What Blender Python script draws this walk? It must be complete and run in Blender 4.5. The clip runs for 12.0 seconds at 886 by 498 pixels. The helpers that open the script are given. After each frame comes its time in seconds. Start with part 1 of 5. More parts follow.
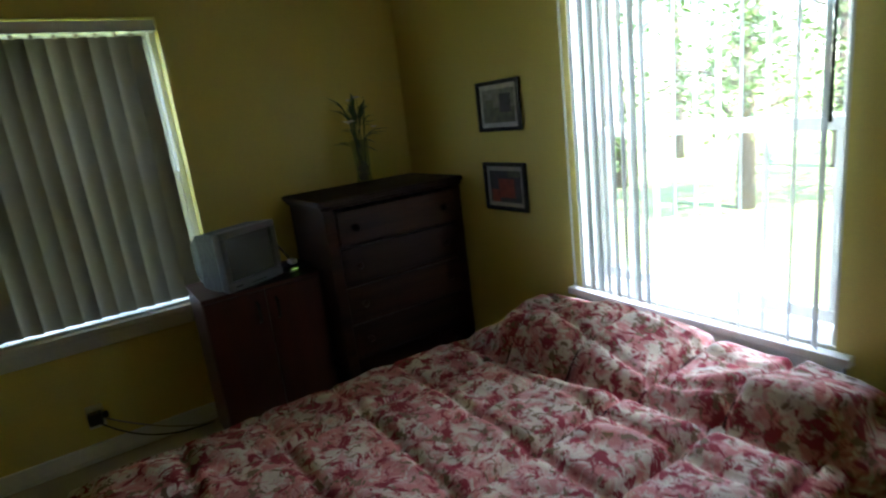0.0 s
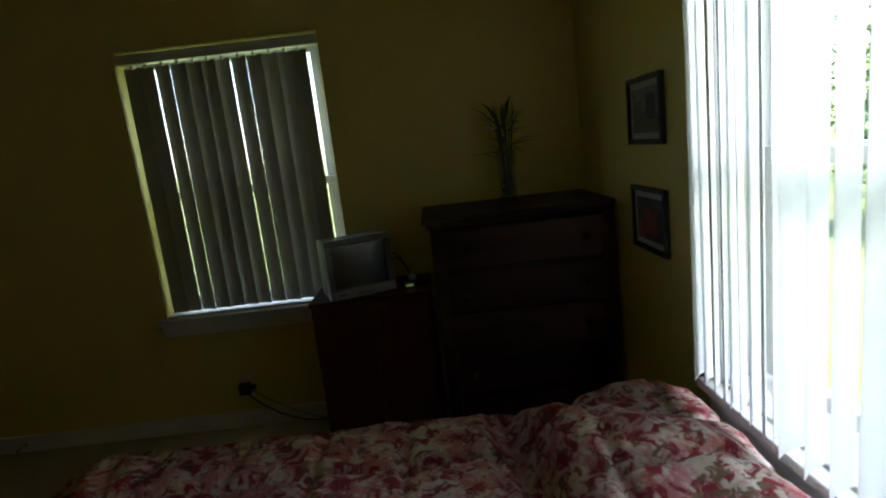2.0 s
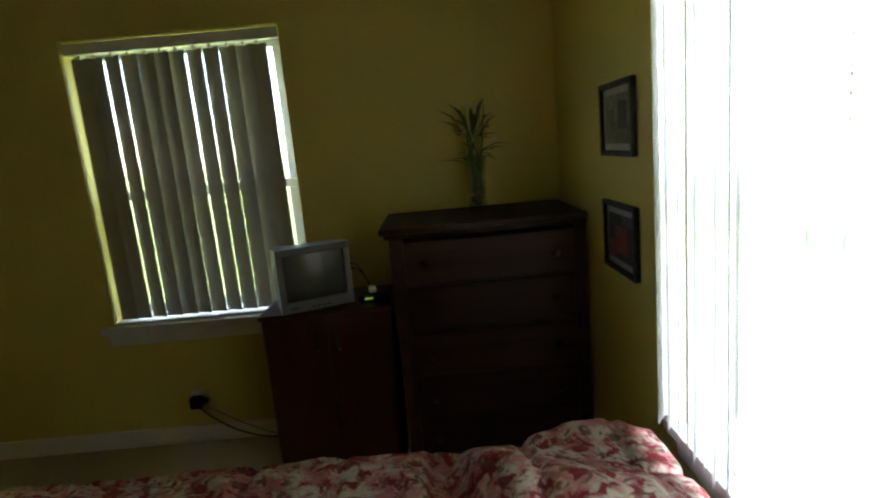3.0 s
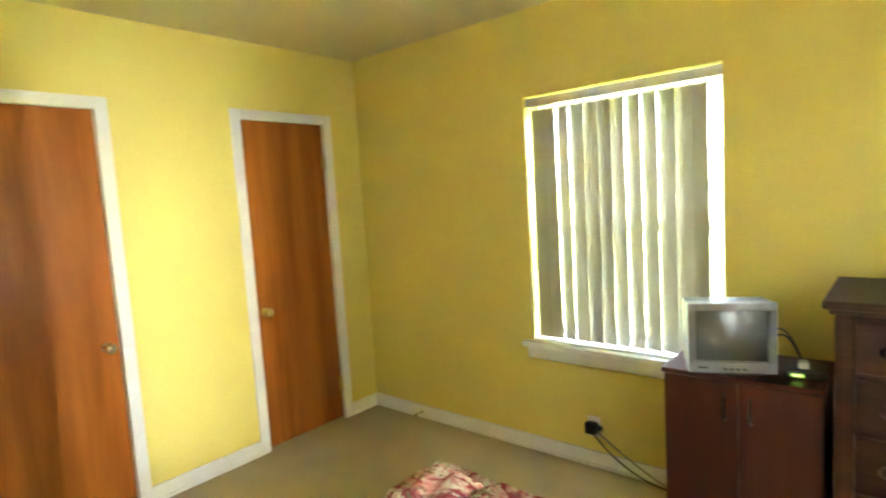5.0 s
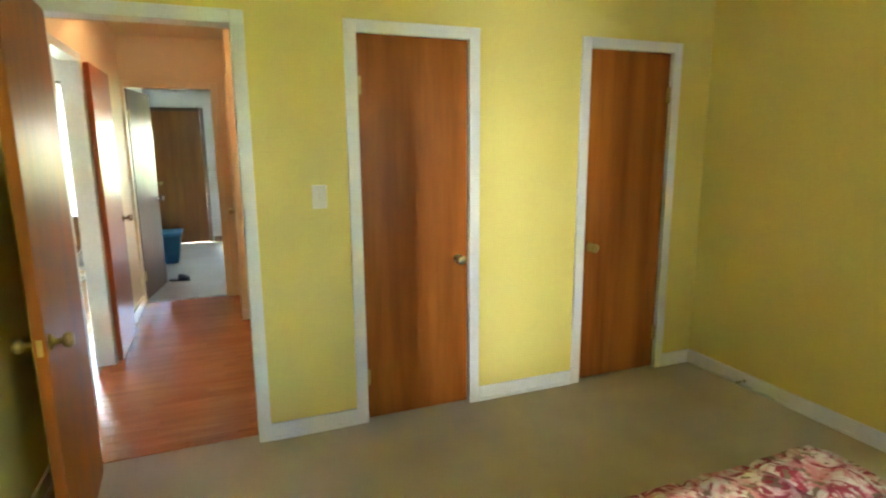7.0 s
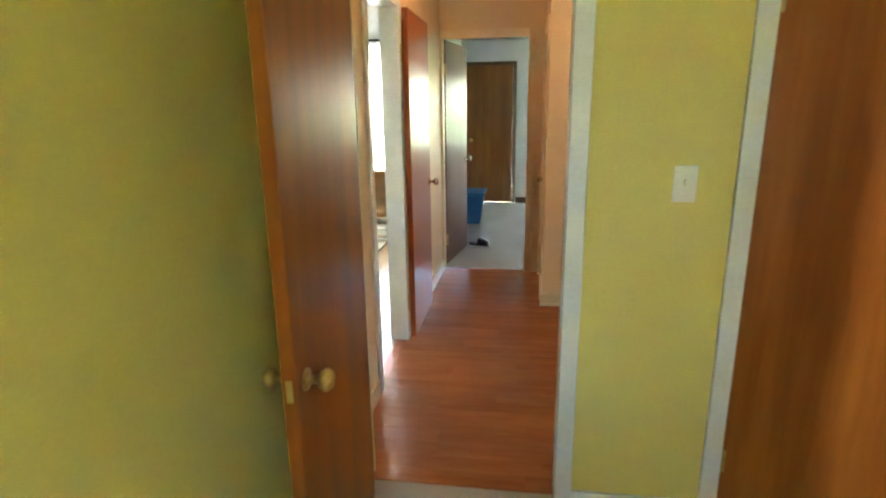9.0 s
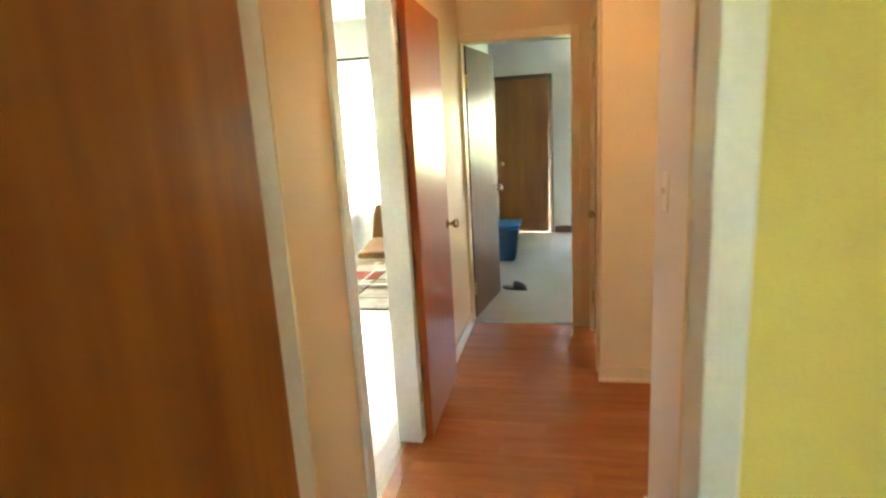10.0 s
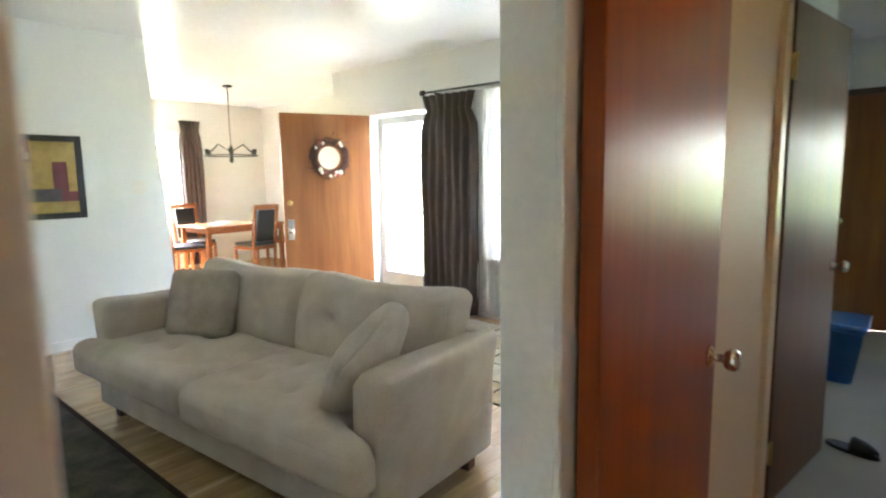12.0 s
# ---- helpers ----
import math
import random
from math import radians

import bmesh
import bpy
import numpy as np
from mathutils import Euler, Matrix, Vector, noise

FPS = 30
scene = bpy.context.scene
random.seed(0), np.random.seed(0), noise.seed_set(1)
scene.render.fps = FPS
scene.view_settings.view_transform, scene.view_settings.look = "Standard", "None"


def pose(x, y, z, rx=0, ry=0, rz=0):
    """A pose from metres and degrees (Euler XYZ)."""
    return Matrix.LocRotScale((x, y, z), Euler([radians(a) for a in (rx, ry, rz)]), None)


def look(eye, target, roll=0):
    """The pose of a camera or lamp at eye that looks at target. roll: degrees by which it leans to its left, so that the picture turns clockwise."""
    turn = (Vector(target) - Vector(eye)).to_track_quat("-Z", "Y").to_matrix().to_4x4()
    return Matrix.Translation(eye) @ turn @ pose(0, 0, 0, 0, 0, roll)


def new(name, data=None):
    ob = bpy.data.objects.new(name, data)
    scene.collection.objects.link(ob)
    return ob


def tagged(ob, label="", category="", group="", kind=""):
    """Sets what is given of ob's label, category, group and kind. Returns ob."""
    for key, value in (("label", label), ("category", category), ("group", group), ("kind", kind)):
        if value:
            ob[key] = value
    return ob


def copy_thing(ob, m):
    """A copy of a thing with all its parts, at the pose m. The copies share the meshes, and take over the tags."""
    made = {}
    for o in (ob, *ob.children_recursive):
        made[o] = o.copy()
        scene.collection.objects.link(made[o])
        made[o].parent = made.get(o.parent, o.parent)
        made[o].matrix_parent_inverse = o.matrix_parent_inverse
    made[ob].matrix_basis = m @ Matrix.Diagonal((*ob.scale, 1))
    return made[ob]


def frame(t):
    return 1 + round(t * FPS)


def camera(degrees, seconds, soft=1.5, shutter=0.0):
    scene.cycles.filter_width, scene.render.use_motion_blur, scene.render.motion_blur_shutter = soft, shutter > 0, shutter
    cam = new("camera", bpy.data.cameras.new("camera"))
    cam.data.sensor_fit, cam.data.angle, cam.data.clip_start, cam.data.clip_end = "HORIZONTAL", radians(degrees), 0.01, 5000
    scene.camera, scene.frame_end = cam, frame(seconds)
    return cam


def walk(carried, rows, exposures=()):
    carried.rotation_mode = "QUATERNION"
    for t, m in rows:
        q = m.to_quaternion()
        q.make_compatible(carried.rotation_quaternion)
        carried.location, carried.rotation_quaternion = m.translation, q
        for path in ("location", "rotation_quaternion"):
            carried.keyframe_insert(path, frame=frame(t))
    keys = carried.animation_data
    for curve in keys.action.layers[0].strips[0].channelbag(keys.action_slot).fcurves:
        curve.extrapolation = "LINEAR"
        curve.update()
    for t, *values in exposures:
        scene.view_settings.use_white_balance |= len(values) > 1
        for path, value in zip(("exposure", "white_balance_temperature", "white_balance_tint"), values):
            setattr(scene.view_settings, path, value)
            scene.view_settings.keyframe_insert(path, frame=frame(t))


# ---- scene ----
cam = camera(77.3, 12.0, soft=2.1, shutter=0.4)
PATH = [
    (0, (0.501, 0.323, 1.445), (1.539, 1.963, 0.963), -6.9),
    (0.5, (0.791, 0.301, 1.4), (1.545, 2.117, 1.038), -6.5),
    (1, (1.091, 0.401, 1.383), (1.778, 2.258, 1.106), -6.8),
    (1.5, (1.312, 0.442, 1.401), (1.781, 2.36, 1.08), -7.5),
    (2, (1.477, 0.446, 1.393), (1.476, 2.413, 1.03), -6.6),
    (2.5, (1.589, 0.568, 1.341), (1.624, 2.538, 1.001), -5.3),
    (2.7, (1.609, 0.591, 1.368), (1.697, 2.555, 1.004), -5.1),
    (4.3, (1.68, 0.729, 1.46), (0.721, 2.464, 1.193), -4.8),
    (4.5, (1.649, 0.684, 1.498), (0.613, 2.375, 1.239), -4.7),
    (5, (1.615, 0.638, 1.514), (0.324, 2.153, 1.32), -3.5),
    (5.5, (1.579, 0.594, 1.491), (0.07, 1.89, 1.285), -2.2),
    (6, (1.522, 0.544, 1.485), (-0.12, 1.658, 1.235), -1.6),
    (6.5, (1.465, 0.489, 1.476), (-0.293, 1.394, 1.175), -0.9),
    (6.7, (1.426, 0.453, 1.479), (-0.369, 1.274, 1.157), -0.7),
    (8.3, (0.953, 0.342, 1.5), (-0.969, 0.543, 0.985), -1.1),
    (8.5, (0.809, 0.35, 1.487), (-1.133, 0.369, 1.012), -1.3),
    (9, (0.427, 0.346, 1.494), (-1.486, 0.058, 0.986), -0.8),
    (9.5, (-0.025, 0.282, 1.475), (-1.965, 0.048, 1.046), -2.6),
    (10, (-0.546, 0.272, 1.47), (-2.456, -0.143, 1.043), -3.3),
    (10.5, (-0.981, 0.232, 1.474), (-2.866, -0.338, 1.123), -1.0),
    (11, (-1.326, 0.213, 1.497), (-3.241, -0.273, 1.185), -2.9),
    (11.5, (-1.749, 0.138, 1.446), (-3.452, -0.877, 1.179), -3.0),
    (12, (-2.12, 0.008, 1.389), (-3.631, -1.277, 1.132), -0.9),
]
walk(cam, [(t, look(eye, target, roll)) for t, eye, target, roll in PATH], exposures=[(0.0, 3.9, 5900, 10), (0.5, 3.6, 6000, 10), (1.5, 2.65, 6200, 10), (2.7, 3.15, 6600, 10), (4.3, 7.25, 7100, 10), (6.7, 6.7, 6500, 10), (8.5, 6.5, 6100, 10), (9.5, 6.4, 6900, 10), (10.0, 6.8, 7100, 10), (10.5, 7.0, 7100, 10), (11.3, 6.15, 7000, 11), (12.0, 5.4, 6200, 15)])

# ---- world, sun, exposure ----
world = bpy.data.worlds.new("sky")
scene.world = world
world.use_nodes = True
wn = world.node_tree.nodes
sky = wn.new("ShaderNodeTexSky")
sky.sky_type = 'NISHITA'
sky.sun_disc = False
sky.sun_elevation = radians(58)
sky.sun_rotation = radians(180)
wn["Background"].inputs[1].default_value = 0.15
world.node_tree.links.new(sky.outputs[0], wn["Background"].inputs[0])
sun = new("sun", bpy.data.lights.new("sun", 'SUN'))
sun.data.energy, sun.data.angle, sun.data.color = 5.0, radians(0.6), (1.0, 0.95, 0.86)
sun.matrix_world = look((0, -20, 32), (0, 0, 0))

HALL_GLOW = 0.66


def window_light(place, target, sx, sy, watts, color):
    """Sky light that falls in at an opening, set outside above it."""
    lamp = new("window_light", bpy.data.lights.new("window_light", 'AREA'))
    lamp.data.shape, lamp.data.size, lamp.data.size_y = 'RECTANGLE', sx, sy
    lamp.data.energy, lamp.data.color = watts, color
    lamp.matrix_world = look(place, target)


window_light((3.6, 1.45, 3.3), (2.3, 1.45, 1.3), 2.2, 1.4, 12, (0.93, 0.97, 1.0))
window_light((4.6, 0.7, 1.9), (-1.4, 2.15, 0.7), 0.5, 0.9, 15, (0.93, 0.97, 1.0))
window_light((0.48, 4.7, 3.3), (0.48, 3.4, 1.3), 2.0, 1.4, 5, (0.95, 0.98, 1.0))
window_light((-7.9, -2.4, 3.3), (-6.6, -2.4, 1.3), 2.6, 1.4, 55, (0.95, 0.98, 1.0))
window_light((-5.4, -10.1, 3.3), (-5.4, -8.9, 1.3), 2.2, 1.4, 130, (0.90, 0.95, 1.0))
window_light((-10.9, 1.2, 3.2), (-9.6, 1.2, 1.4), 1.8, 1.2, 25, (0.95, 0.98, 1.0))


# ---- materials ----
def material(name, color, rough=0.6, metal=0.0, vary=0.06, scale=3.0, grain=60.0, bump=0.02, stretch=(1, 1, 1), second=None, spec=0.5, coat=0.0, per_object=0.0):
    """A surface with a broad mottling, a fine grain and a slight relief, at real size."""
    m = bpy.data.materials.new(name)
    m.use_nodes = True
    n, l = m.node_tree.nodes, m.node_tree.links
    p = n["Principled BSDF"]
    tc, mp = n.new("ShaderNodeTexCoord"), n.new("ShaderNodeMapping")
    mp.inputs["Scale"].default_value = stretch
    l.new(tc.outputs["Object"], mp.inputs["Vector"])
    big, fine = n.new("ShaderNodeTexNoise"), n.new("ShaderNodeTexNoise")
    big.inputs["Scale"].default_value, big.inputs["Detail"].default_value = scale, 4
    fine.inputs["Scale"].default_value, fine.inputs["Detail"].default_value = grain, 3
    src = mp.outputs["Vector"]
    if per_object:
        info, sh = n.new("ShaderNodeObjectInfo"), n.new("ShaderNodeVectorMath")
        sh.operation = 'MULTIPLY_ADD'
        l.new(info.outputs["Random"], sh.inputs[0])
        sh.inputs[1].default_value = (17, 31, 23)
        l.new(src, sh.inputs[2])
        src = sh.outputs[0]
    l.new(src, big.inputs["Vector"])
    l.new(src, fine.inputs["Vector"])
    ramp = n.new("ShaderNodeValToRGB")
    c2 = second or tuple(c * (1 - 3 * vary) for c in color)
    ramp.color_ramp.elements[0].position, ramp.color_ramp.elements[1].position = 0.33, 0.67
    ramp.color_ramp.elements[0].color, ramp.color_ramp.elements[1].color = (*c2, 1), (*color, 1)
    l.new(big.outputs[0], ramp.inputs[0])
    mix = n.new("ShaderNodeMix")
    mix.data_type, mix.blend_type = 'RGBA', 'MULTIPLY'
    gr = n.new("ShaderNodeValToRGB")
    gr.color_ramp.elements[0].position, gr.color_ramp.elements[1].position = 0.3, 0.7
    g = max(0.0, 1 - 2.5 * vary)
    gr.color_ramp.elements[0].color = (g, g, g, 1)
    l.new(fine.outputs[0], gr.inputs[0])
    mix.inputs[0].default_value = 1.0
    l.new(ramp.outputs[0], mix.inputs[6])
    l.new(gr.outputs[0], mix.inputs[7])
    out = mix.outputs[2]
    if per_object:
        hsv = n.new("ShaderNodeHueSaturation")
        rng = n.new("ShaderNodeMapRange")
        rng.inputs[3].default_value, rng.inputs[4].default_value = 1 - per_object, 1 + per_object
        l.new(info.outputs["Random"], rng.inputs[0])
        l.new(rng.outputs[0], hsv.inputs["Value"])
        l.new(out, hsv.inputs["Color"])
        out = hsv.outputs[0]
    l.new(out, p.inputs["Base Color"])
    rr = n.new("ShaderNodeMapRange")
    rr.inputs[3].default_value, rr.inputs[4].default_value = max(0.02, rough - 0.08), min(1, rough + 0.08)
    l.new(big.outputs[0], rr.inputs[0])
    l.new(rr.outputs[0], p.inputs["Roughness"])
    p.inputs["Metallic"].default_value, p.inputs["Specular IOR Level"].default_value = metal, spec
    p.inputs["Coat Weight"].default_value, p.inputs["Coat Roughness"].default_value = coat, 0.22
    if bump:
        b = n.new("ShaderNodeBump")
        b.inputs["Strength"].default_value, b.inputs["Distance"].default_value = 0.6, bump
        l.new(fine.outputs[0], b.inputs["Height"])
        l.new(b.outputs[0], p.inputs["Normal"])
    return m


def glass(name, tint=(1, 1, 1)):
    m = bpy.data.materials.new(name)
    m.use_nodes = True
    n, l = m.node_tree.nodes, m.node_tree.links
    clear, gloss, mix, lw = n.new("ShaderNodeBsdfTransparent"), n.new("ShaderNodeBsdfGlossy"), n.new("ShaderNodeMixShader"), n.new("ShaderNodeValue")
    clear.inputs[0].default_value, gloss.inputs["Roughness"].default_value = (*tint, 1), 0.02
    lw.outputs[0].default_value = 0.05
    l.new(lw.outputs[0], mix.inputs[0])
    l.new(clear.outputs[0], mix.inputs[1])
    l.new(gloss.outputs[0], mix.inputs[2])
    l.new(mix.outputs[0], n["Material Output"].inputs[0])
    return m


def cloth(name, color, through_part=0.4, rough=0.8, see=0.0):
    """A thin cloth or vane that lets part of the light through."""
    m = material(name, color, rough, vary=0.03, scale=6, grain=300, bump=0.0005, spec=0.2)
    n, l = m.node_tree.nodes, m.node_tree.links
    t, mix = n.new("ShaderNodeBsdfTranslucent"), n.new("ShaderNodeMixShader")
    t.inputs[0].default_value = (*color, 1)
    mix.inputs[0].default_value = through_part
    l.new(n["Principled BSDF"].outputs[0], mix.inputs[1])
    l.new(t.outputs[0], mix.inputs[2])
    last = mix
    if see:
        clear, m2 = n.new("ShaderNodeBsdfTransparent"), n.new("ShaderNodeMixShader")
        m2.inputs[0].default_value = see
        l.new(mix.outputs[0], m2.inputs[1])
        l.new(clear.outputs[0], m2.inputs[2])
        last = m2
    l.new(last.outputs[0], n["Material Output"].inputs[0])
    return m


YELLOW = material("yellow_wall_paint", (0.75, 0.62, 0.165), 0.55, vary=0.02, scale=1.5, grain=120, bump=0.002)
PEACH = material("peach_wall_paint", (0.80, 0.585, 0.33), 0.5, vary=0.02, scale=1.5, grain=120, bump=0.002)
# peach hall wall near the bedroom: its bluish light is put into this colour
PEACH_BLUELIT = material("hall_paint_in_bluish_light", (0.72, 0.64, 0.62), 0.5, vary=0.02, scale=1.5, grain=120, bump=0.002)
WHITE = material("white_wall_paint", (0.76, 0.76, 0.72), 0.55, vary=0.015, scale=1.5, grain=120, bump=0.002)
CREAM = material("cream_ceiling_paint", (0.74, 0.66, 0.38), 0.6, vary=0.02, scale=1.2, grain=90, bump=0.003)
GLOSSY = material("glossy_white_ceiling", (0.80, 0.80, 0.79), 0.22, vary=0.015, scale=1.0, grain=40, bump=0.002)
TRIM = material("white_trim_gloss", (0.80, 0.79, 0.76), 0.35, vary=0.025, scale=5, grain=60, bump=0.001)
PEACHTRIM = material("cream_trim_gloss", (0.80, 0.62, 0.37), 0.35, vary=0.025, scale=5, grain=60, bump=0.001)
DOORWOOD = material("varnished_door_veneer", (0.40, 0.125, 0.016), 0.36, vary=0.05, scale=2.2, grain=9, bump=0.0, stretch=(4.5, 4.5, 0.35), spec=0.2, second=(0.25, 0.068, 0.009), coat=0.0, per_object=0.1)
REDWOOD = material("red_varnished_door_veneer", (0.40, 0.095, 0.018), 0.32, vary=0.06, scale=2.2, grain=9, bump=0.0008, stretch=(4.5, 4.5, 0.35), spec=0.22, second=(0.27, 0.055, 0.011), coat=0.0, per_object=0.1)
DARKWOOD = material("dark_varnished_door_veneer", (0.19, 0.075, 0.03), 0.34, vary=0.06, scale=2.2, grain=9, bump=0.0008, stretch=(4.5, 4.5, 0.35), spec=0.2, second=(0.11, 0.042, 0.018))
DRESSWOOD = material("old_dark_oak", (0.06, 0.022, 0.009), 0.5, spec=0.3, vary=0.12, scale=3, grain=30, bump=0.001, stretch=(0.5, 4, 5), second=(0.025, 0.009, 0.004), coat=0.0, per_object=0.25)
CABWOOD = material("red_brown_laminate", (0.095, 0.020, 0.009), 0.4, vary=0.05, scale=2.5, grain=20, bump=0.0003, stretch=(5, 5, 0.5), second=(0.06, 0.013, 0.006))
CARPET = material("beige_carpet", (0.60, 0.51, 0.38), 0.95, vary=0.1, scale=1.8, grain=190, bump=0.008, second=(0.50, 0.42, 0.30), spec=0.1)
GREYCARPET = material("pale_grey_carpet", (0.50, 0.48, 0.43), 0.95, vary=0.09, scale=1.8, grain=190, bump=0.008, second=(0.44, 0.42, 0.37), spec=0.1)
LAMINATE = material("red_laminate_plank", (0.46, 0.155, 0.045), 0.22, vary=0.07, scale=2.0, grain=12, bump=0.0003, stretch=(7, 0.8, 3), second=(0.36, 0.105, 0.030), per_object=0.08)
OAKFLOOR = material("pale_oak_strip", (0.52, 0.36, 0.20), 0.25, vary=0.06, scale=2.0, grain=12, bump=0.0003, stretch=(0.8, 7, 3), second=(0.40, 0.26, 0.13), per_object=0.12)
UNDER = material("dark_subfloor", (0.05, 0.03, 0.02), 0.8)
BRASS = material("worn_brass", (0.62, 0.44, 0.17), 0.3, metal=1.0, vary=0.08, scale=20, grain=80, bump=0.0)
CHROME = material("chrome", (0.75, 0.74, 0.70), 0.16, metal=1.0, vary=0.03, scale=20, grain=80, bump=0.0)
BLACKMETAL = material("black_iron", (0.02, 0.018, 0.016), 0.4, vary=0.05)
BLACK = material("black_plastic", (0.015, 0.015, 0.016), 0.4, vary=0.05)
SILVER = material("silver_plastic", (0.22, 0.22, 0.22), 0.38, vary=0.03, scale=8, grain=200, bump=0.0002)
SCREEN = material("grey_picture_tube", (0.10, 0.11, 0.105), 0.09, vary=0.02, bump=0.0)
PLASTIC = material("ivory_switch_plastic", (0.80, 0.76, 0.66), 0.35, vary=0.02, bump=0.0)
VANE = cloth("white_vinyl_vane", (0.84, 0.85, 0.84), 0.42, 0.5)
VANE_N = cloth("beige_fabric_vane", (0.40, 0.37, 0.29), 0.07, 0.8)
SHEER = cloth("white_sheer", (0.88, 0.88, 0.88), 0.55, 0.9, see=0.35)
DRAPE = material("brown_satin_drape", (0.10, 0.068, 0.055), 0.42, vary=0.08, scale=4, grain=180, bump=0.001, stretch=(1, 3, 0.4), second=(0.06, 0.04, 0.034))
SOFA = material("oatmeal_chenille", (0.60, 0.52, 0.43), 0.9, vary=0.08, scale=7, grain=260, bump=0.003, second=(0.51, 0.44, 0.36), spec=0.15)
CUSHION = material("taupe_chenille", (0.47, 0.40, 0.32), 0.9, vary=0.08, scale=9, grain=260, bump=0.003, spec=0.15)
BLUE = material("blue_bin_plastic", (0.04, 0.17, 0.42), 0.4, vary=0.05, scale=8, grain=90, bump=0.0004)
LEAF = material("green_leaf", (0.11, 0.19, 0.035), 0.5, vary=0.12, scale=2, grain=20, bump=0.0)
DARKLEAF = material("silk_leaf", (0.05, 0.10, 0.025), 0.55, vary=0.1, scale=20, grain=60, bump=0.0)
PETAL = material("cream_petal", (0.78, 0.72, 0.60), 0.6, vary=0.05, scale=30, grain=90, bump=0.0)
LAWN = material("mown_grass", (0.18, 0.215, 0.07), 0.9, vary=0.15, scale=0.6, grain=40, bump=0.02, second=(0.10, 0.16, 0.035))
BARK = material("bark", (0.14, 0.10, 0.07), 0.9, vary=0.15, scale=6, grain=30, bump=0.02, stretch=(1, 1, 0.3))
SIDING = material("pale_brick", (0.74, 0.67, 0.56), 0.85, vary=0.08, scale=4, grain=60, bump=0.004, per_object=0.12)
CONCRETE = material("porch_concrete", (0.45, 0.44, 0.41), 0.9, vary=0.06, scale=2, grain=50, bump=0.004)
WHITEWARE = material("white_ceramic", (0.82, 0.82, 0.80), 0.2, vary=0.02, bump=0.0)
TABLEWOOD = material("cherry_table_wood", (0.38, 0.15, 0.06), 0.25, vary=0.06, scale=3, grain=20, bump=0.0003, stretch=(6, 0.8, 6), second=(0.28, 0.10, 0.035))
LEATHER = material("black_leatherette", (0.018, 0.018, 0.02), 0.35, vary=0.08, scale=9, grain=160, bump=0.001)
STONES = material("dark_vase_filling", (0.05, 0.04, 0.035), 0.5, vary=0.2, scale=30, grain=90, bump=0.004)
CLEAR, VASEGLASS = glass("clear_pane"), glass("clear_vase_glass", (0.86, 0.90, 0.88))


def bedspread_material():
    """A printed cotton: cream and rose blooms on wine red, with darker leaves."""
    m = material("floral_bedspread_cotton", (0.6, 0.2, 0.2), 0.8, vary=0.05, scale=5, grain=300, bump=0.002, spec=0.2)
    n, l = m.node_tree.nodes, m.node_tree.links
    tc = n.new("ShaderNodeTexCoord")
    def cloud(scale, detail, rough, lo, hi, shift):
        """A noise of its own place, drawn out to a soft mask."""
        at, tex, rng = n.new("ShaderNodeVectorMath"), n.new("ShaderNodeTexNoise"), n.new("ShaderNodeMapRange")
        at.operation = 'ADD'
        l.new(tc.outputs["Object"], at.inputs[0])
        at.inputs[1].default_value = (shift, 2.3 * shift, 0.7 * shift)
        l.new(at.outputs[0], tex.inputs["Vector"])
        tex.inputs["Scale"].default_value, tex.inputs["Detail"].default_value, tex.inputs["Roughness"].default_value = scale, detail, rough
        tex.inputs["Distortion"].default_value = 0.6
        rng.inputs[1].default_value, rng.inputs[2].default_value = lo, hi
        l.new(tex.outputs[0], rng.inputs[0])
        return rng.outputs[0]

    def over(under, colour, mask):
        mx = n.new("ShaderNodeMix")
        mx.data_type = 'RGBA'
        l.new(mask, mx.inputs[0])
        if isinstance(under, tuple):
            mx.inputs[6].default_value = (*under, 1)
        else:
            l.new(under, mx.inputs[6])
        mx.inputs[7].default_value = (*colour, 1)
        return mx.outputs[2]
    col = over((0.52, 0.20, 0.19), (0.64, 0.55, 0.46), cloud(12, 3, 0.6, 0.46, 0.56, 0.0))
    col = over(col, (0.58, 0.30, 0.29), cloud(28, 3, 0.6, 0.52, 0.62, 3.0))
    col = over(col, (0.60, 0.50, 0.42), cloud(30, 3, 0.6, 0.56, 0.64, 5.0))
    col = over(col, (0.27, 0.035, 0.05), cloud(23, 4, 0.65, 0.51, 0.57, 8.0))
    col = over(col, (0.20, 0.13, 0.08), cloud(32, 3, 0.6, 0.57, 0.63, 11.0))
    l.new(col, n["Principled BSDF"].inputs["Base Color"])
    return m


FLORAL = bedspread_material()
WINE_THREAD = material("wine_thread", (0.07, 0.012, 0.015), 0.8)


# ---- building helpers ----
def box(bm, x0, x1, y0, y1, z0, z1, bevel=0.0):
    made = bmesh.ops.create_cube(bm, size=1.0)["verts"]
    bmesh.ops.transform(bm, matrix=Matrix.Translation(((x0 + x1) / 2, (y0 + y1) / 2, (z0 + z1) / 2)) @ Matrix.Diagonal((x1 - x0, y1 - y0, z1 - z0, 1)), verts=made)
    if bevel:
        bmesh.ops.bevel(bm, geom=list({e for v in made for e in v.link_edges}), offset=bevel, segments=2, profile=0.5, affect='EDGES')


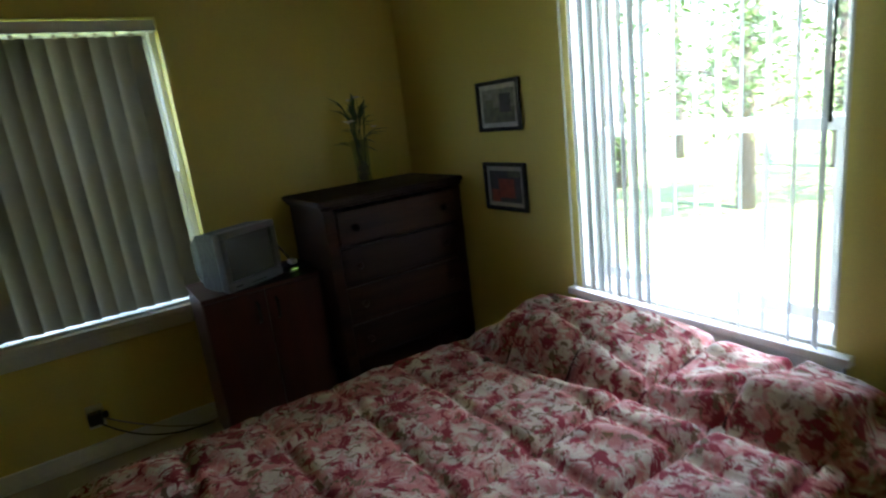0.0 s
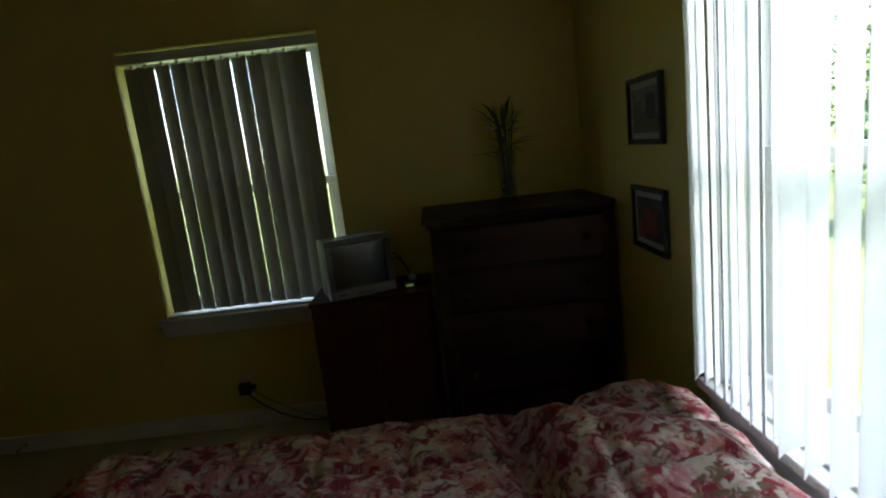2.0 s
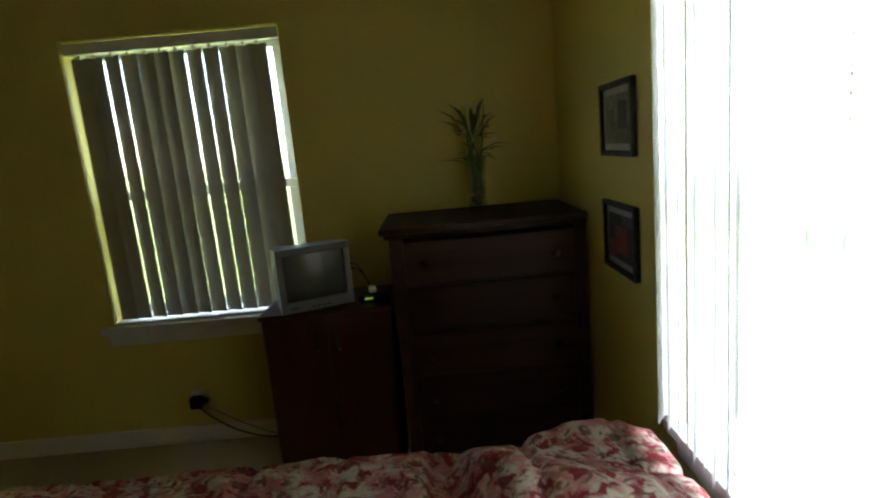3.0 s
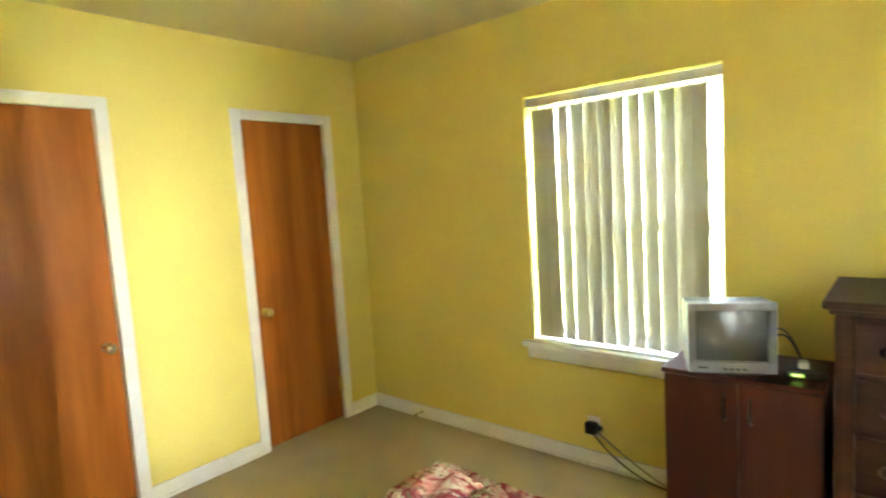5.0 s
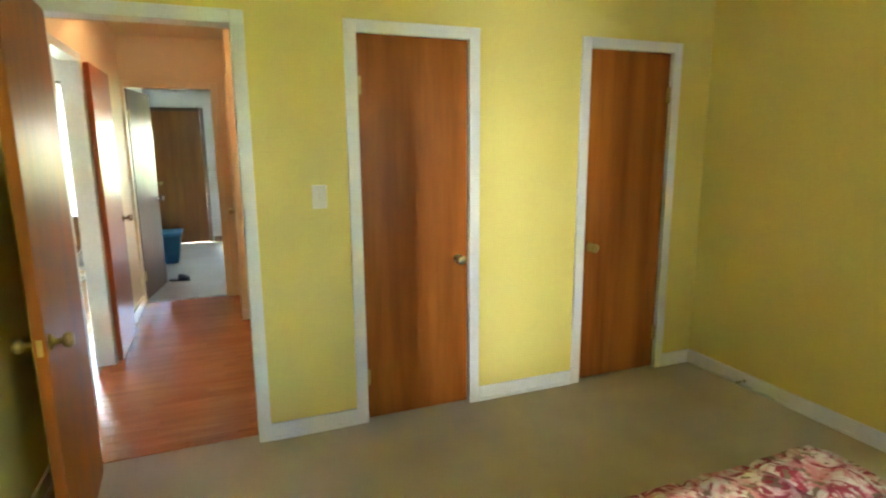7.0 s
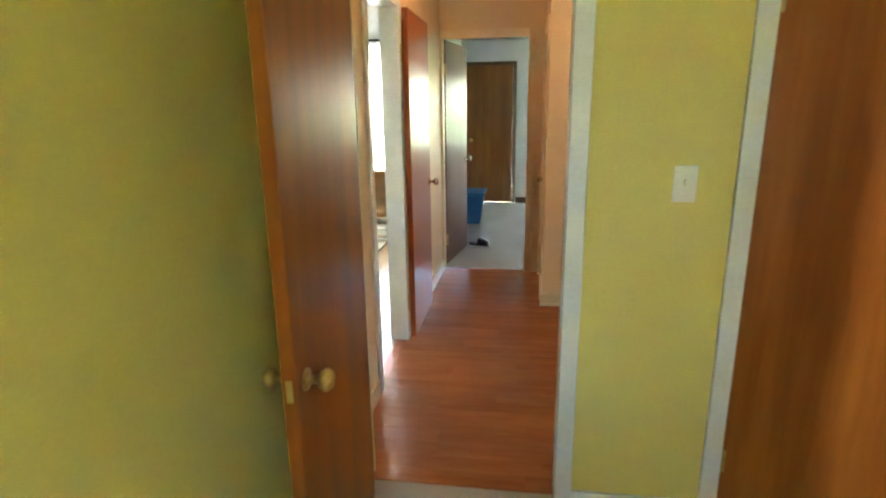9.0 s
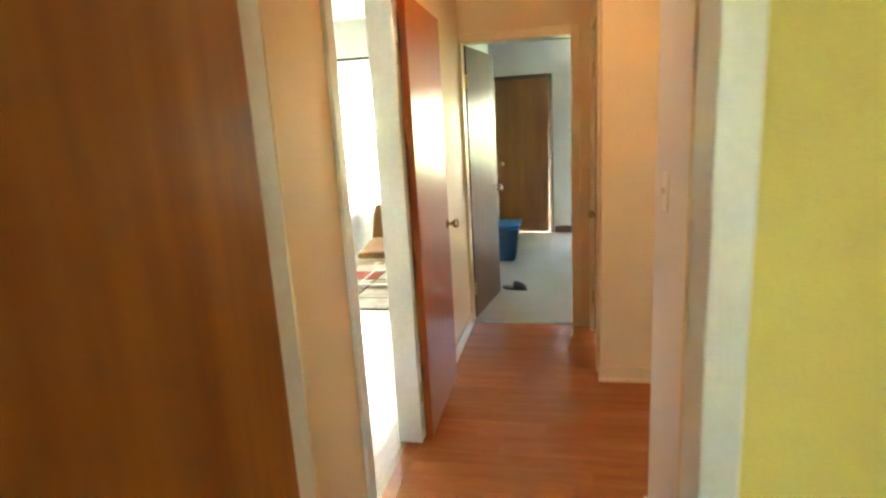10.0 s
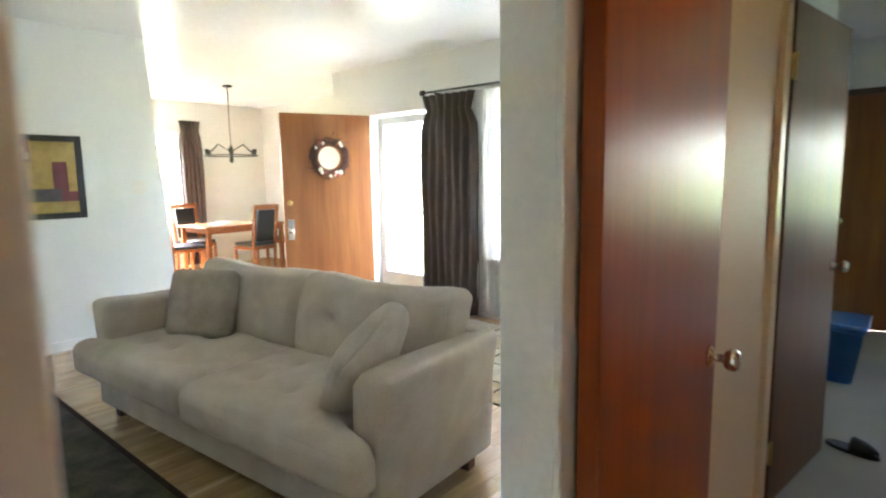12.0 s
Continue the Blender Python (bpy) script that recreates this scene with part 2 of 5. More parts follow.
def lathe(bm, profile, m=None, seg=24):
    """A turned body round the z axis from (radius, height) pairs."""
    rings = []
    for r, z in profile:
        rings.append([bm.verts.new((r * math.cos(2 * math.pi * i / seg), r * math.sin(2 * math.pi * i / seg), z)) for i in range(seg)])
    for a, b in zip(rings, rings[1:]):
        for i in range(seg):
            bm.faces.new((a[i], a[(i + 1) % seg], b[(i + 1) % seg], b[i]))
    for ring, flip in ((rings[0], True), (rings[-1], False)):
        bm.faces.new(list(reversed(ring)) if flip else ring)
    if m:
        bmesh.ops.transform(bm, matrix=m, verts=[v for ring in rings for v in ring])


def tube(bm, points, r, seg=8):
    """A round rod or cable along points."""
    rings = []
    for i, p in enumerate(points):
        p = Vector(p)
        d = (Vector(points[min(i + 1, len(points) - 1)]) - Vector(points[max(i - 1, 0)])).normalized()
        side = d.cross(Vector((0, 0, 1)) if abs(d.z) < 0.9 else Vector((1, 0, 0))).normalized()
        up = side.cross(d)
        rr = r[i] if isinstance(r, (list, tuple)) else r
        rings.append([bm.verts.new(p + rr * (math.cos(a) * side + math.sin(a) * up)) for a in (2 * math.pi * k / seg for k in range(seg))])
    for a, b in zip(rings, rings[1:]):
        for k in range(seg):
            bm.faces.new((a[k], a[(k + 1) % seg], b[(k + 1) % seg], b[k]))
    bm.faces.new(list(reversed(rings[0])))
    bm.faces.new(rings[-1])


def finish(bm, name, mat, smooth=False):
    bmesh.ops.recalc_face_normals(bm, faces=bm.faces)
    me = bpy.data.meshes.new(name)
    bm.to_mesh(me)
    bm.free()
    me.materials.append(mat)
    if smooth:
        for p in me.polygons:
            p.use_smooth = True
    return me


def part(name, bm, mat, parent=None, label="", smooth=False):
    ob = new(name, finish(bm, name, mat, smooth))
    ob.parent = parent
    if label:
        ob["label"] = label
    return ob


def block(name, dims, mat, parent=None, bevel=0.003, label=""):
    bm = bmesh.new()
    box(bm, *dims, bevel=bevel)
    return part(name, bm, mat, parent, label)


def thing(name, m, label, category, group="", kind=""):
    ob = new(name)
    ob.matrix_world = m
    ob.empty_display_size = 0.1
    return tagged(ob, label, category, group, kind)


def structure(name, bm, mat, label, category):
    return tagged(part(name, bm, mat), label, category, kind="structure")


def wall(name, axis, a0, a1, b0, b1, z1, holes, mat, label):
    """A wall that runs along axis from a0 to a1, b0 to b1 thick, with holes (from, to, bottom, top) right through it."""
    bm = bmesh.new()

    def add(p0, p1, z0, z2):
        if p1 - p0 > 1e-4 and z2 - z0 > 1e-4:
            box(bm, *((p0, p1, b0, b1) if axis == "x" else (b0, b1, p0, p1)), z0, z2)
    at = a0
    for h0, h1, zb, zt in sorted(holes):
        add(at, h0, 0, z1)
        add(h0, h1, 0, zb)
        add(h0, h1, zt, z1)
        at = h1
    add(at, a1, 0, z1)
    return structure(name, bm, mat, label, "wall")


def baseboard(name, axis, a0, a1, face, side, mat=None, h=0.09):
    """A skirting with a rounded top; side is the way it stands proud of the face."""
    bm = bmesh.new()
    lo, hi = sorted((face, face + side * 0.014))
    lo2, hi2 = sorted((face, face + side * 0.02))
    if axis == "x":
        box(bm, a0, a1, lo, hi, 0.0, h, bevel=0.004)
        box(bm, a0, a1, lo2, hi2, 0.0, 0.02, bevel=0.004)
    else:
        box(bm, lo, hi, a0, a1, 0.0, h, bevel=0.004)
        box(bm, lo2, hi2, a0, a1, 0.0, 0.02, bevel=0.004)
    return structure(name, bm, mat or TRIM, "painted wooden baseboard along the wall", "baseboard")


def casing(name, axis, a0, a1, zt, face, side, depth, mat, label, w=0.055, z0=0.0):
    """Door lining through the wall and the moulding round the opening on one face."""
    root = thing(name, Matrix(), label, "door frame", kind="structure")
    f0, f1 = sorted((face, face + side * 0.016))
    g0, g1 = sorted((face + side * 0.004, face - side * depth))

    def piece(nm, p0, p1, q0, q1, za, zb):
        block(nm, (p0, p1, q0, q1, za, zb) if axis == "x" else (q0, q1, p0, p1, za, zb), mat, root, 0.004)
    piece("side_moulding", a0 - w, a0 + 0.006, f0, f1, z0, zt + w)
    piece("side_moulding", a1 - 0.006, a1 + w, f0, f1, z0, zt + w)
    piece("head_moulding", a0 + 0.006, a1 - 0.006, f0, f1, zt - 0.006, zt + w)
    piece("lining", a0 - 0.015, a0 + 0.004, g0, g1, z0, zt)
    piece("lining", a1 - 0.004, a1 + 0.015, g0, g1, z0, zt)
    piece("head_lining", a0 + 0.004, a1 - 0.004, g0, g1, zt - 0.004, zt + 0.015)
    return root


def knob(parent, x, z, y0, way, mat, r=0.027):
    """A door knob with its rose, pointing along way (+1 or -1) in y."""
    bm = bmesh.new()
    lathe(bm, [(r, 0.0), (r, 0.006), (0.011, 0.010), (0.010, 0.032), (0.020, 0.036), (r, 0.046), (r, 0.056), (0.020, 0.066), (0.006, 0.068)], pose(x, y0, z, -90 * way), 18)
    part("knob", bm, mat, parent, "round metal door knob", True)


def door_leaf(name, m, w, h, mat, label, knob_x, knob_mat=None, hinge_x=None, knob_z=0.93, t=0.036, knob_sides=(1, -1), hinge_y=None):
    """A flush door; local x runs along it from 0 to w, y is its thickness from 0 to t."""
    root = thing(name, m, label, "door")
    block("leaf", (0.003, w - 0.003, 0, t, 0.012, h - 0.004), mat, root, 0.003)
    for s in knob_sides:
        knob(root, knob_x, knob_z, t if s > 0 else 0.0, s, knob_mat or BRASS)
    if hinge_x is not None:
        for z in (0.25, h - 0.25):
            bm = bmesh.new()
            hy = hinge_y if hinge_y is not None else -0.006
            lathe(bm, [(0.006, z - 0.05), (0.007, z - 0.045), (0.007, z + 0.045), (0.006, z + 0.05)], Matrix.Translation((hinge_x, hy, 0)), 10)
            box(bm, hinge_x - 0.022, hinge_x + 0.022, hy + 0.004, hy + 0.006, z - 0.045, z + 0.045)
            part("hinge", bm, BRASS, root, "old brass hinge")
    return root


# ---- the plan: bedroom, hall, living room, dining room, far room ----
BW, BE, BS, BN, BH = -1.40, 2.24, -0.42, 3.32, 2.48      # bedroom faces and height
HS, HN, HW, RECESS = -0.40, 0.58, -4.50, 0.82             # hall faces
LW, LS, LH = -6.50, -5.30, 2.64                           # living room
DOOR = 2.03
D0, D1, D2 = (-0.255, 0.487), (1.045, 1.655), (2.405, 3.018)
NWIN = (-0.03, 0.978, 0.655, 2.02)
EWIN = (0.98, 1.96, 0.625, 2.03)

wall("wall_west", "y", BS, BN + 0.2, BW - 0.06, BW, BH, [(*D0, 0, DOOR), (*D1, 0, DOOR), (*D2, 0, DOOR)], YELLOW, "yellow painted plaster wall with three doorways")
wall("wall_north", "x", BW, BE + 0.2, BN, BN + 0.2, BH, [NWIN], YELLOW, "yellow painted plaster wall with a window")
wall("wall_east", "y", BS, BN, BE, BE + 0.2, BH, [EWIN], YELLOW, "yellow painted plaster wall with a tall window")
wall("wall_south", "x", BW - 0.06, BE + 0.2, BS - 0.12, BS, BH, [], YELLOW, "yellow painted plaster wall behind the door")
bm = bmesh.new()
box(bm, BW - 0.06, BE + 0.2, BS - 0.12, BN + 0.2, BH, BH + 0.1)
structure("ceiling_bedroom", bm, CREAM, "pale yellow painted plaster ceiling", "ceiling")
bm = bmesh.new()
box(bm, BW - 0.075, BE, BS, BN, -0.1, 0.0)
structure("floor_bedroom", bm, CARPET, "beige cut-pile carpet", "floor")

# closets behind the two bedroom doors stay shut; unseen shells added against light leaks
wall("wall_closet", "y", 0.70, BN + 0.2, -2.20, -2.14, BH, [], WHITE, "unseen closet back wall that keeps outside light out")

# unseen floor, ceiling and ends, added to stop light under the shut doors
bm = bmesh.new()
box(bm, -2.20, BW - 0.076, 0.93, BN + 0.2, -0.1, -0.002)
structure("floor_leak_stop", bm, CARPET, "unseen closet floor that stops light under the doors", "floor")
bm = bmesh.new()
box(bm, -2.20, BW - 0.061, 0.93, BN + 0.2, BH, BH + 0.1)
structure("ceiling_leak_stop", bm, WHITE, "unseen closet ceiling that keeps outside light out", "ceiling")
wall("wall_leak_stop", "x", -2.14, BW - 0.061, 0.93, 0.97, BH, [], WHITE, "unseen closet end wall that keeps outside light out")
wall("wall_leak_stop", "x", -2.14, BW - 0.061, BN + 0.1, BN + 0.2, BH, [], WHITE, "unseen closet end wall that keeps outside light out")
baseboard("baseboard_north", "x", BW, BE, BN, -1)
baseboard("baseboard_east", "y", BS, BN - 0.02, BE, -1)
baseboard("baseboard_south", "x", BW, BE, BS, 1)
for a, b in ((BS, D0[0] - 0.055), (D0[1] + 0.055, D1[0] - 0.055), (D1[1] + 0.055, D2[0] - 0.055), (D2[1] + 0.055, BN - 0.02)):
    baseboard("baseboard_west", "y", a, b, BW, 1)
casing("door_frame_1", "y", *D0, DOOR, BW, 1, 0.12, TRIM, "white painted frame of the open doorway")
casing("door_frame_2", "y", *D1, DOOR, BW, 1, 0.06, TRIM, "white painted closet door frame")
casing("door_frame_3", "y", *D2, DOOR, BW, 1, 0.06, TRIM, "white painted narrow door frame")
for (a, b), lab, km in ((D1, "varnished reddish wooden flush door, shut", CHROME), (D2, "varnished reddish narrow wooden flush door, shut", BRASS)):
    if km is CHROME:
        door_leaf("closet_door", pose(BW - 0.012, a + 0.005, 0, 0, 0, 90), b - a - 0.01, DOOR, DOORWOOD, lab, b - a - 0.07, km, 0.0, 0.865, knob_sides=(-1,))
    else:
        door_leaf("closet_door", pose(BW - 0.012, a + 0.005, 0, 0, 0, 90), b - a - 0.01, DOOR, DOORWOOD, lab, 0.06, km, b - a - 0.008, 0.865, knob_sides=(-1,))

# bedroom door, standing open towards the south wall
door_leaf("bedroom_door", pose(BW + 0.02, D0[0] + 0.01, 0, 0, 0, 4), 0.735, DOOR, DOORWOOD, "varnished reddish wooden flush door, open into the bedroom", 0.67, BRASS, 0.0, 0.86, hinge_y=0.0)
block("lock_face", (0.731, 0.7335, 0.010, 0.026, 0.832, 0.888), BRASS, bpy.data.objects["bedroom_door"], 0.0008, "worn brass lock face")


# ---- windows ----
def sash_window(name, axis, a0, a1, z0, z1, face, out, label, lined=True):
    """A double-hung window deep in the wall: frame, two sashes, panes, stool and apron. out is +1 or -1, away from the room."""
    root = thing(name, Matrix(), label, "window", kind="structure")

    def bx(nm, p0, p1, q0, q1, za, zb, mat=TRIM, parent=root, bevel=0.004):
        q0, q1 = sorted((face + out * q0, face + out * q1))
        return block(nm, (p0, p1, q0, q1, za, zb) if axis == "x" else (q0, q1, p0, p1, za, zb), mat, parent, bevel)
    mid = (z0 + z1) / 2 - 0.05
    bx("jamb", a0, a0 + 0.03, 0.10, 0.19, z0, z1)
    bx("jamb", a1 - 0.03, a1, 0.10, 0.19, z0, z1)
    bx("head", a0 + 0.03, a1 - 0.03, 0.10, 0.19, z1 - 0.03, z1)
    for q, za, zb in ((0.115, z0 + 0.03, mid + 0.02), (0.152, mid - 0.02, z1 - 0.03)):
        sash = bx("sash", a0 + 0.03, a1 - 0.03, q, q + 0.034, za, za + 0.045)
        bx("stile", a0 + 0.03, a0 + 0.075, q, q + 0.034, za + 0.045, zb - 0.04, parent=sash)
        bx("stile", a1 - 0.075, a1 - 0.03, q, q + 0.034, za + 0.045, zb - 0.04, parent=sash)
        bx("rail", a0 + 0.03, a1 - 0.03, q, q + 0.034, zb - 0.04, zb, parent=sash)
        pane = bx("pane", a0 + 0.07, a1 - 0.07, q + 0.015, q + 0.018, za + 0.04, zb - 0.035, CLEAR, sash, 0)
        pane.visible_shadow = False
    if lined:
        bx("reveal", a0, a0 + 0.012, 0.0, 0.10, z0 + 0.012, z1)
        bx("reveal", a1 - 0.012, a1, 0.0, 0.10, z0 + 0.012, z1)
    bx("window_sill", a0 - 0.05, a1 + 0.05, -0.045, 0.0, z0 - 0.03, z0)
    bx("window_sill", a0, a1, 0.0, 0.19, z0 - 0.004, z0 + 0.012)
    bx("apron", a0 - 0.03, a1 + 0.03, -0.016, 0.0, z0 - 0.10, z0 - 0.03)
    return root


sash_window("window_1", "x", *NWIN, BN, 1, "white double-hung window in the yellow wall", False)
sash_window("window_2", "y", *EWIN, BE, 1, "tall white double-hung window over the garden")


def vertical_blind(name, axis, a0, a1, z0, z1, line, angles, mat, label, pitch=0.076, width=0.089):
    """A head rail with hanging vanes, each with its clip."""
    root = thing(name, Matrix(), label, "blind")
    block("head_rail", (a0, a1, line - 0.022, line + 0.022, z1 - 0.05, z1) if axis == "x" else (line - 0.022, line + 0.022, a0, a1, z1 - 0.05, z1), TRIM, root, 0.004)
    for at, ang in angles:
        bm = bmesh.new()
        n = 6
        top = [(width * (i / n - 0.5), 0.007 * (1 - (2 * i / n - 1) ** 2)) for i in range(n + 1)]
        rows = [[bm.verts.new((u, v + d, z)) for u, v in top] for z in (z0, z1 - 0.065) for d in (0.0, 0.0008)]
        for i in range(n):
            bm.faces.new((rows[0][i], rows[0][i + 1], rows[2][i + 1], rows[2][i]))
            bm.faces.new((rows[1][i], rows[3][i], rows[3][i + 1], rows[1][i + 1]))
        v = part("vane", bm, mat, root, smooth=True)
        v.matrix_local = pose(*((at, line) if axis == "x" else (line, at)), 0, random.uniform(-0.15, 0.15), random.uniform(-0.2, 0.2), ang)
        bm = bmesh.new()
        box(bm, -0.008, 0.008, -0.003, 0.003, z1 - 0.07, z1 - 0.048)
        part("clip", bm, PLASTIC, v)
    return root


nv = 12
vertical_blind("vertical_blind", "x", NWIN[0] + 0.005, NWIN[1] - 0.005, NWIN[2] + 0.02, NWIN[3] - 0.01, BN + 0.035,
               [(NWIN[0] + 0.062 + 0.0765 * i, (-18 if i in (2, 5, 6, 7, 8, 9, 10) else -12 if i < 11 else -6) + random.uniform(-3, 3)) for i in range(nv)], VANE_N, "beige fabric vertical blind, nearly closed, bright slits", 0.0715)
east = vertical_blind("vertical_blind", "y", EWIN[0] - 0.01, EWIN[1] + 0.01, EWIN[2] + 0.035, EWIN[3] + 0.03, BE - 0.065,
                      [(EWIN[0] + 0.03 + 0.074 * i, 28 + random.uniform(-6, 6)) for i in range(8)] + [(1.575 + 0.045 * i, 50 + random.uniform(-8, 10)) for i in range(9)], VANE, "white vinyl vertical blind, turned open before the garden window")
bm = bmesh.new()
tube(bm, [(BE - 0.10, 0.985, 1.96), (BE - 0.103, 0.983, 1.6), (BE - 0.10, 0.985, 1.3)], 0.005)
part("wand", bm, BLACKMETAL, east, "dark tilt wand")


# ---- bed ----
def make_bed():
    x0, x1, y0, y1, top = 0.33, 2.155, 0.80, 2.04, 0.586
    root = thing("bed", pose(0, 0, 0), "made bed under a rumpled red floral quilted bedspread", "bed")
    block("mattress", (x0 + 0.06, x1 - 0.02, y0 + 0.05, y1 - 0.05, 0.30, top - 0.06), WHITE, root, 0.04)
    block("box_spring", (x0 + 0.08, x1 - 0.02, y0 + 0.07, y1 - 0.07, 0.14, 0.295), CUSHION, root, 0.02)
    for lx in (x0 + 0.14, x1 - 0.12):
        for ly in (y0 + 0.14, y1 - 0.14):
            block("leg", (lx - 0.025, lx + 0.025, ly - 0.025, ly + 0.025, 0, 0.145), BLACKMETAL, root)
    bm = bmesh.new()
    nx, ny, hang = 190, 210, 0.40
    grid = []
    for i in range(nx + 1):
        row = []
        for j in range(ny + 1):
            u = -hang + (x1 - x0 + hang) * i / nx
            v = -hang + (y1 - y0 + 2 * hang) * j / ny
            x, z = (x0 + u, top) if u > 0 else (x0, top + u)
            y = y0 + v
            over = max(-v, v - (y1 - y0), 0.0)
            if v < 0:
                y = y0
            elif v > y1 - y0:
                y = y1
            down = math.hypot(max(-u, 0.0), over)
            z = top - min(down, hang)
            edge = min(u, v, (y1 - y0) - v)
            soft = max(0.0, 1 - max(edge, 0) / 0.10)
            z -= 0.024 * soft ** 2 if down == 0 else 0.024
            if down > 0:
                out = 0.03 + 0.05 * down + 0.022 * math.sin(9 * (v if u <= 0 else u) + 2.0) * min(1, down / 0.15)
                if u < 0:
                    x -= out
                if v < 0:
                    y -= out
                if v > y1 - y0:
                    y += out
            # pillows under the spread at the head
            tuck = x - 1.63 - 0.15 * (1.75 - y) - 0.03 * noise.noise(Vector((0.0, y * 5, 2.0)))
            head = max(0.0, min(1.0, (tuck + 0.02) / 0.13)) ** 0.7 * max(0.0, min(1.0, (x1 + 0.05 - x) / 0.16))
            hump = head * (0.036 + 0.045 * math.exp(-((y - 1.72) / 0.30) ** 2) + 0.03 * math.exp(-((y - 1.0) / 0.28) ** 2))
            if down == 0:
                z += hump - 0.055 * math.exp(-(tuck / 0.038) ** 2) + 0.012 * math.exp(-((tuck + 0.11) / 0.05) ** 2)
            # quilting seams and folds
            qa, qb = (u * 1.0) / 0.245, (v * 1.0) / 0.245
            da, db = abs(qa - round(qa)) * 0.245, abs(qb - round(qb)) * 0.245
            puff = -0.018 * math.exp(-(da / 0.015) ** 2) - 0.045 * math.exp(-(db / 0.015) ** 2)
            nz = noise.noise(Vector((u * 3.2, v * 3.2, 0.3))) * 0.008
            rid = 0.007 * (1 - abs(noise.noise(Vector((u * 2.0 + v * 2.6, (u - v) * 1.1, 4.2))))) ** 6 * 2
            wr = noise.noise(Vector((u * 15 + v * 7, v * 5 - u * 3, 1.7))) * 0.011
            fold = head * 0.042 * math.sin(11 * (0.75 * v + 0.45 * u) + 2.2 * noise.noise(Vector((u * 2, v * 2, 0))))
            d = puff + nz + rid + wr + fold
            if down == 0:
                z += d
            else:
                x -= d if u < 0 else 0
                y += d * (1 if v > 0 else -1) if over else 0
            row.append(bm.verts.new((x, y, z)))
        grid.append(row)
    for i in range(nx):
        for j in range(ny):
            bm.faces.new((grid[i][j], grid[i + 1][j], grid[i + 1][j + 1], grid[i][j + 1]))
    grid_pts = [[v.co.copy() for v in row] for row in grid]
    ob = part("quilt_cover", bm, FLORAL, None, smooth=True)
    ob.name = "bedspread"
    tagged(ob, "red, rose and cream floral quilted bedspread with folds, on the bed", "bedspread")
    mod = ob.modifiers.new("thick", 'SOLIDIFY')
    mod.thickness, mod.offset = 0.012, -1
    for q in range(1, 5):
        rows_ = [grid_pts[i][min(range(ny + 1), key=lambda j: abs(-hang + (y1 - y0 + 2 * hang) * j / ny - q * 0.245))] for i in range(40, nx + 1, 3)]
        bm = bmesh.new()
        tube(bm, [p + Vector((0, 0, 0.003)) for p in rows_], 0.004, 5)
        part("seam", bm, WINE_THREAD, ob, "dark sewn quilting seam", True)
    # pillows that the spread covers
    for yc in (1.10, 1.68):
        bm = bmesh.new()
        bmesh.ops.create_uvsphere(bm, u_segments=20, v_segments=12, radius=1)
        bmesh.ops.transform(bm, matrix=pose(x1 - 0.28, yc, top - 0.055) @ Matrix.Diagonal((0.17, 0.26, 0.04, 1)), verts=bm.verts)
        tagged(part("pillow", bm, WHITE, None, smooth=True), "white pillow under the bedspread", "pillow", "pillows on the bed")


make_bed()


# ---- dresser, cabinet, television ----
def make_dresser():
    x0, x1, yf, yb, h = 1.43, 2.22, 2.80, 3.29, 1.10
    root = thing("dresser", pose(0, 0, 0), "tall dark oak chest of drawers, worn, in the corner", "dresser")
    bm = bmesh.new()
    box(bm, x0 - 0.035, x1, yf - 0.045, yb, h - 0.028, h, bevel=0.008)
    box(bm, x0 - 0.018, x1, yf - 0.022, yb, h - 0.048, h - 0.028, bevel=0.006)
    part("top", bm, DRESSWOOD, root, "scratched wooden top with a moulded edge")
    block("side_panel", (x0, x0 + 0.022, yf + 0.003, yb, 0.03, h - 0.05), DRESSWOOD, root)
    block("side_panel", (x1 - 0.022, x1, yf + 0.003, yb, 0.03, h - 0.05), DRESSWOOD, root)
    block("back_panel", (x0 + 0.022, x1 - 0.022, yb - 0.012, yb, 0.06, h - 0.05), DRESSWOOD, root)
    for a in (x0, x1 - 0.05):
        block("corner_post", (a - 0.002, a + 0.052, yf - 0.003, yf + 0.045, 0, h - 0.05), DRESSWOOD, root, 0.005)
    edges = [0.10, 0.275, 0.46, 0.655, 0.855, 1.045]
    for k, (a, b) in enumerate(zip(edges, edges[1:])):
        proud = 0.018 if k == 4 else 0.0
        d = block("drawer", (x0 + 0.054, x1 - 0.054, yf - proud - 0.004, yf + 0.38, a + 0.011, b - 0.009), DRESSWOOD, root, 0.005)
        block("rail", (x0 + 0.05, x1 - 0.05, yf + 0.012, yf + 0.04, a - 0.008, a + 0.008), DRESSWOOD, root, 0.002)
        for fx in (0.17, 0.83):
            bm = bmesh.new()
            lathe(bm, [(0.012, 0), (0.008, 0.008), (0.016, 0.016), (0.018, 0.024), (0.010, 0.031), (0.003, 0.032)], pose(x0 + fx * (x1 - x0), yf - proud - 0.004, (a + b) / 2, 90), 14)
            part("drawer_knob", bm, DRESSWOOD, d, "turned wooden knob", True)
    block("plinth", (x0 + 0.05, x1 - 0.05, yf + 0.006, yf + 0.03, 0.03, 0.10), DRESSWOOD, root)


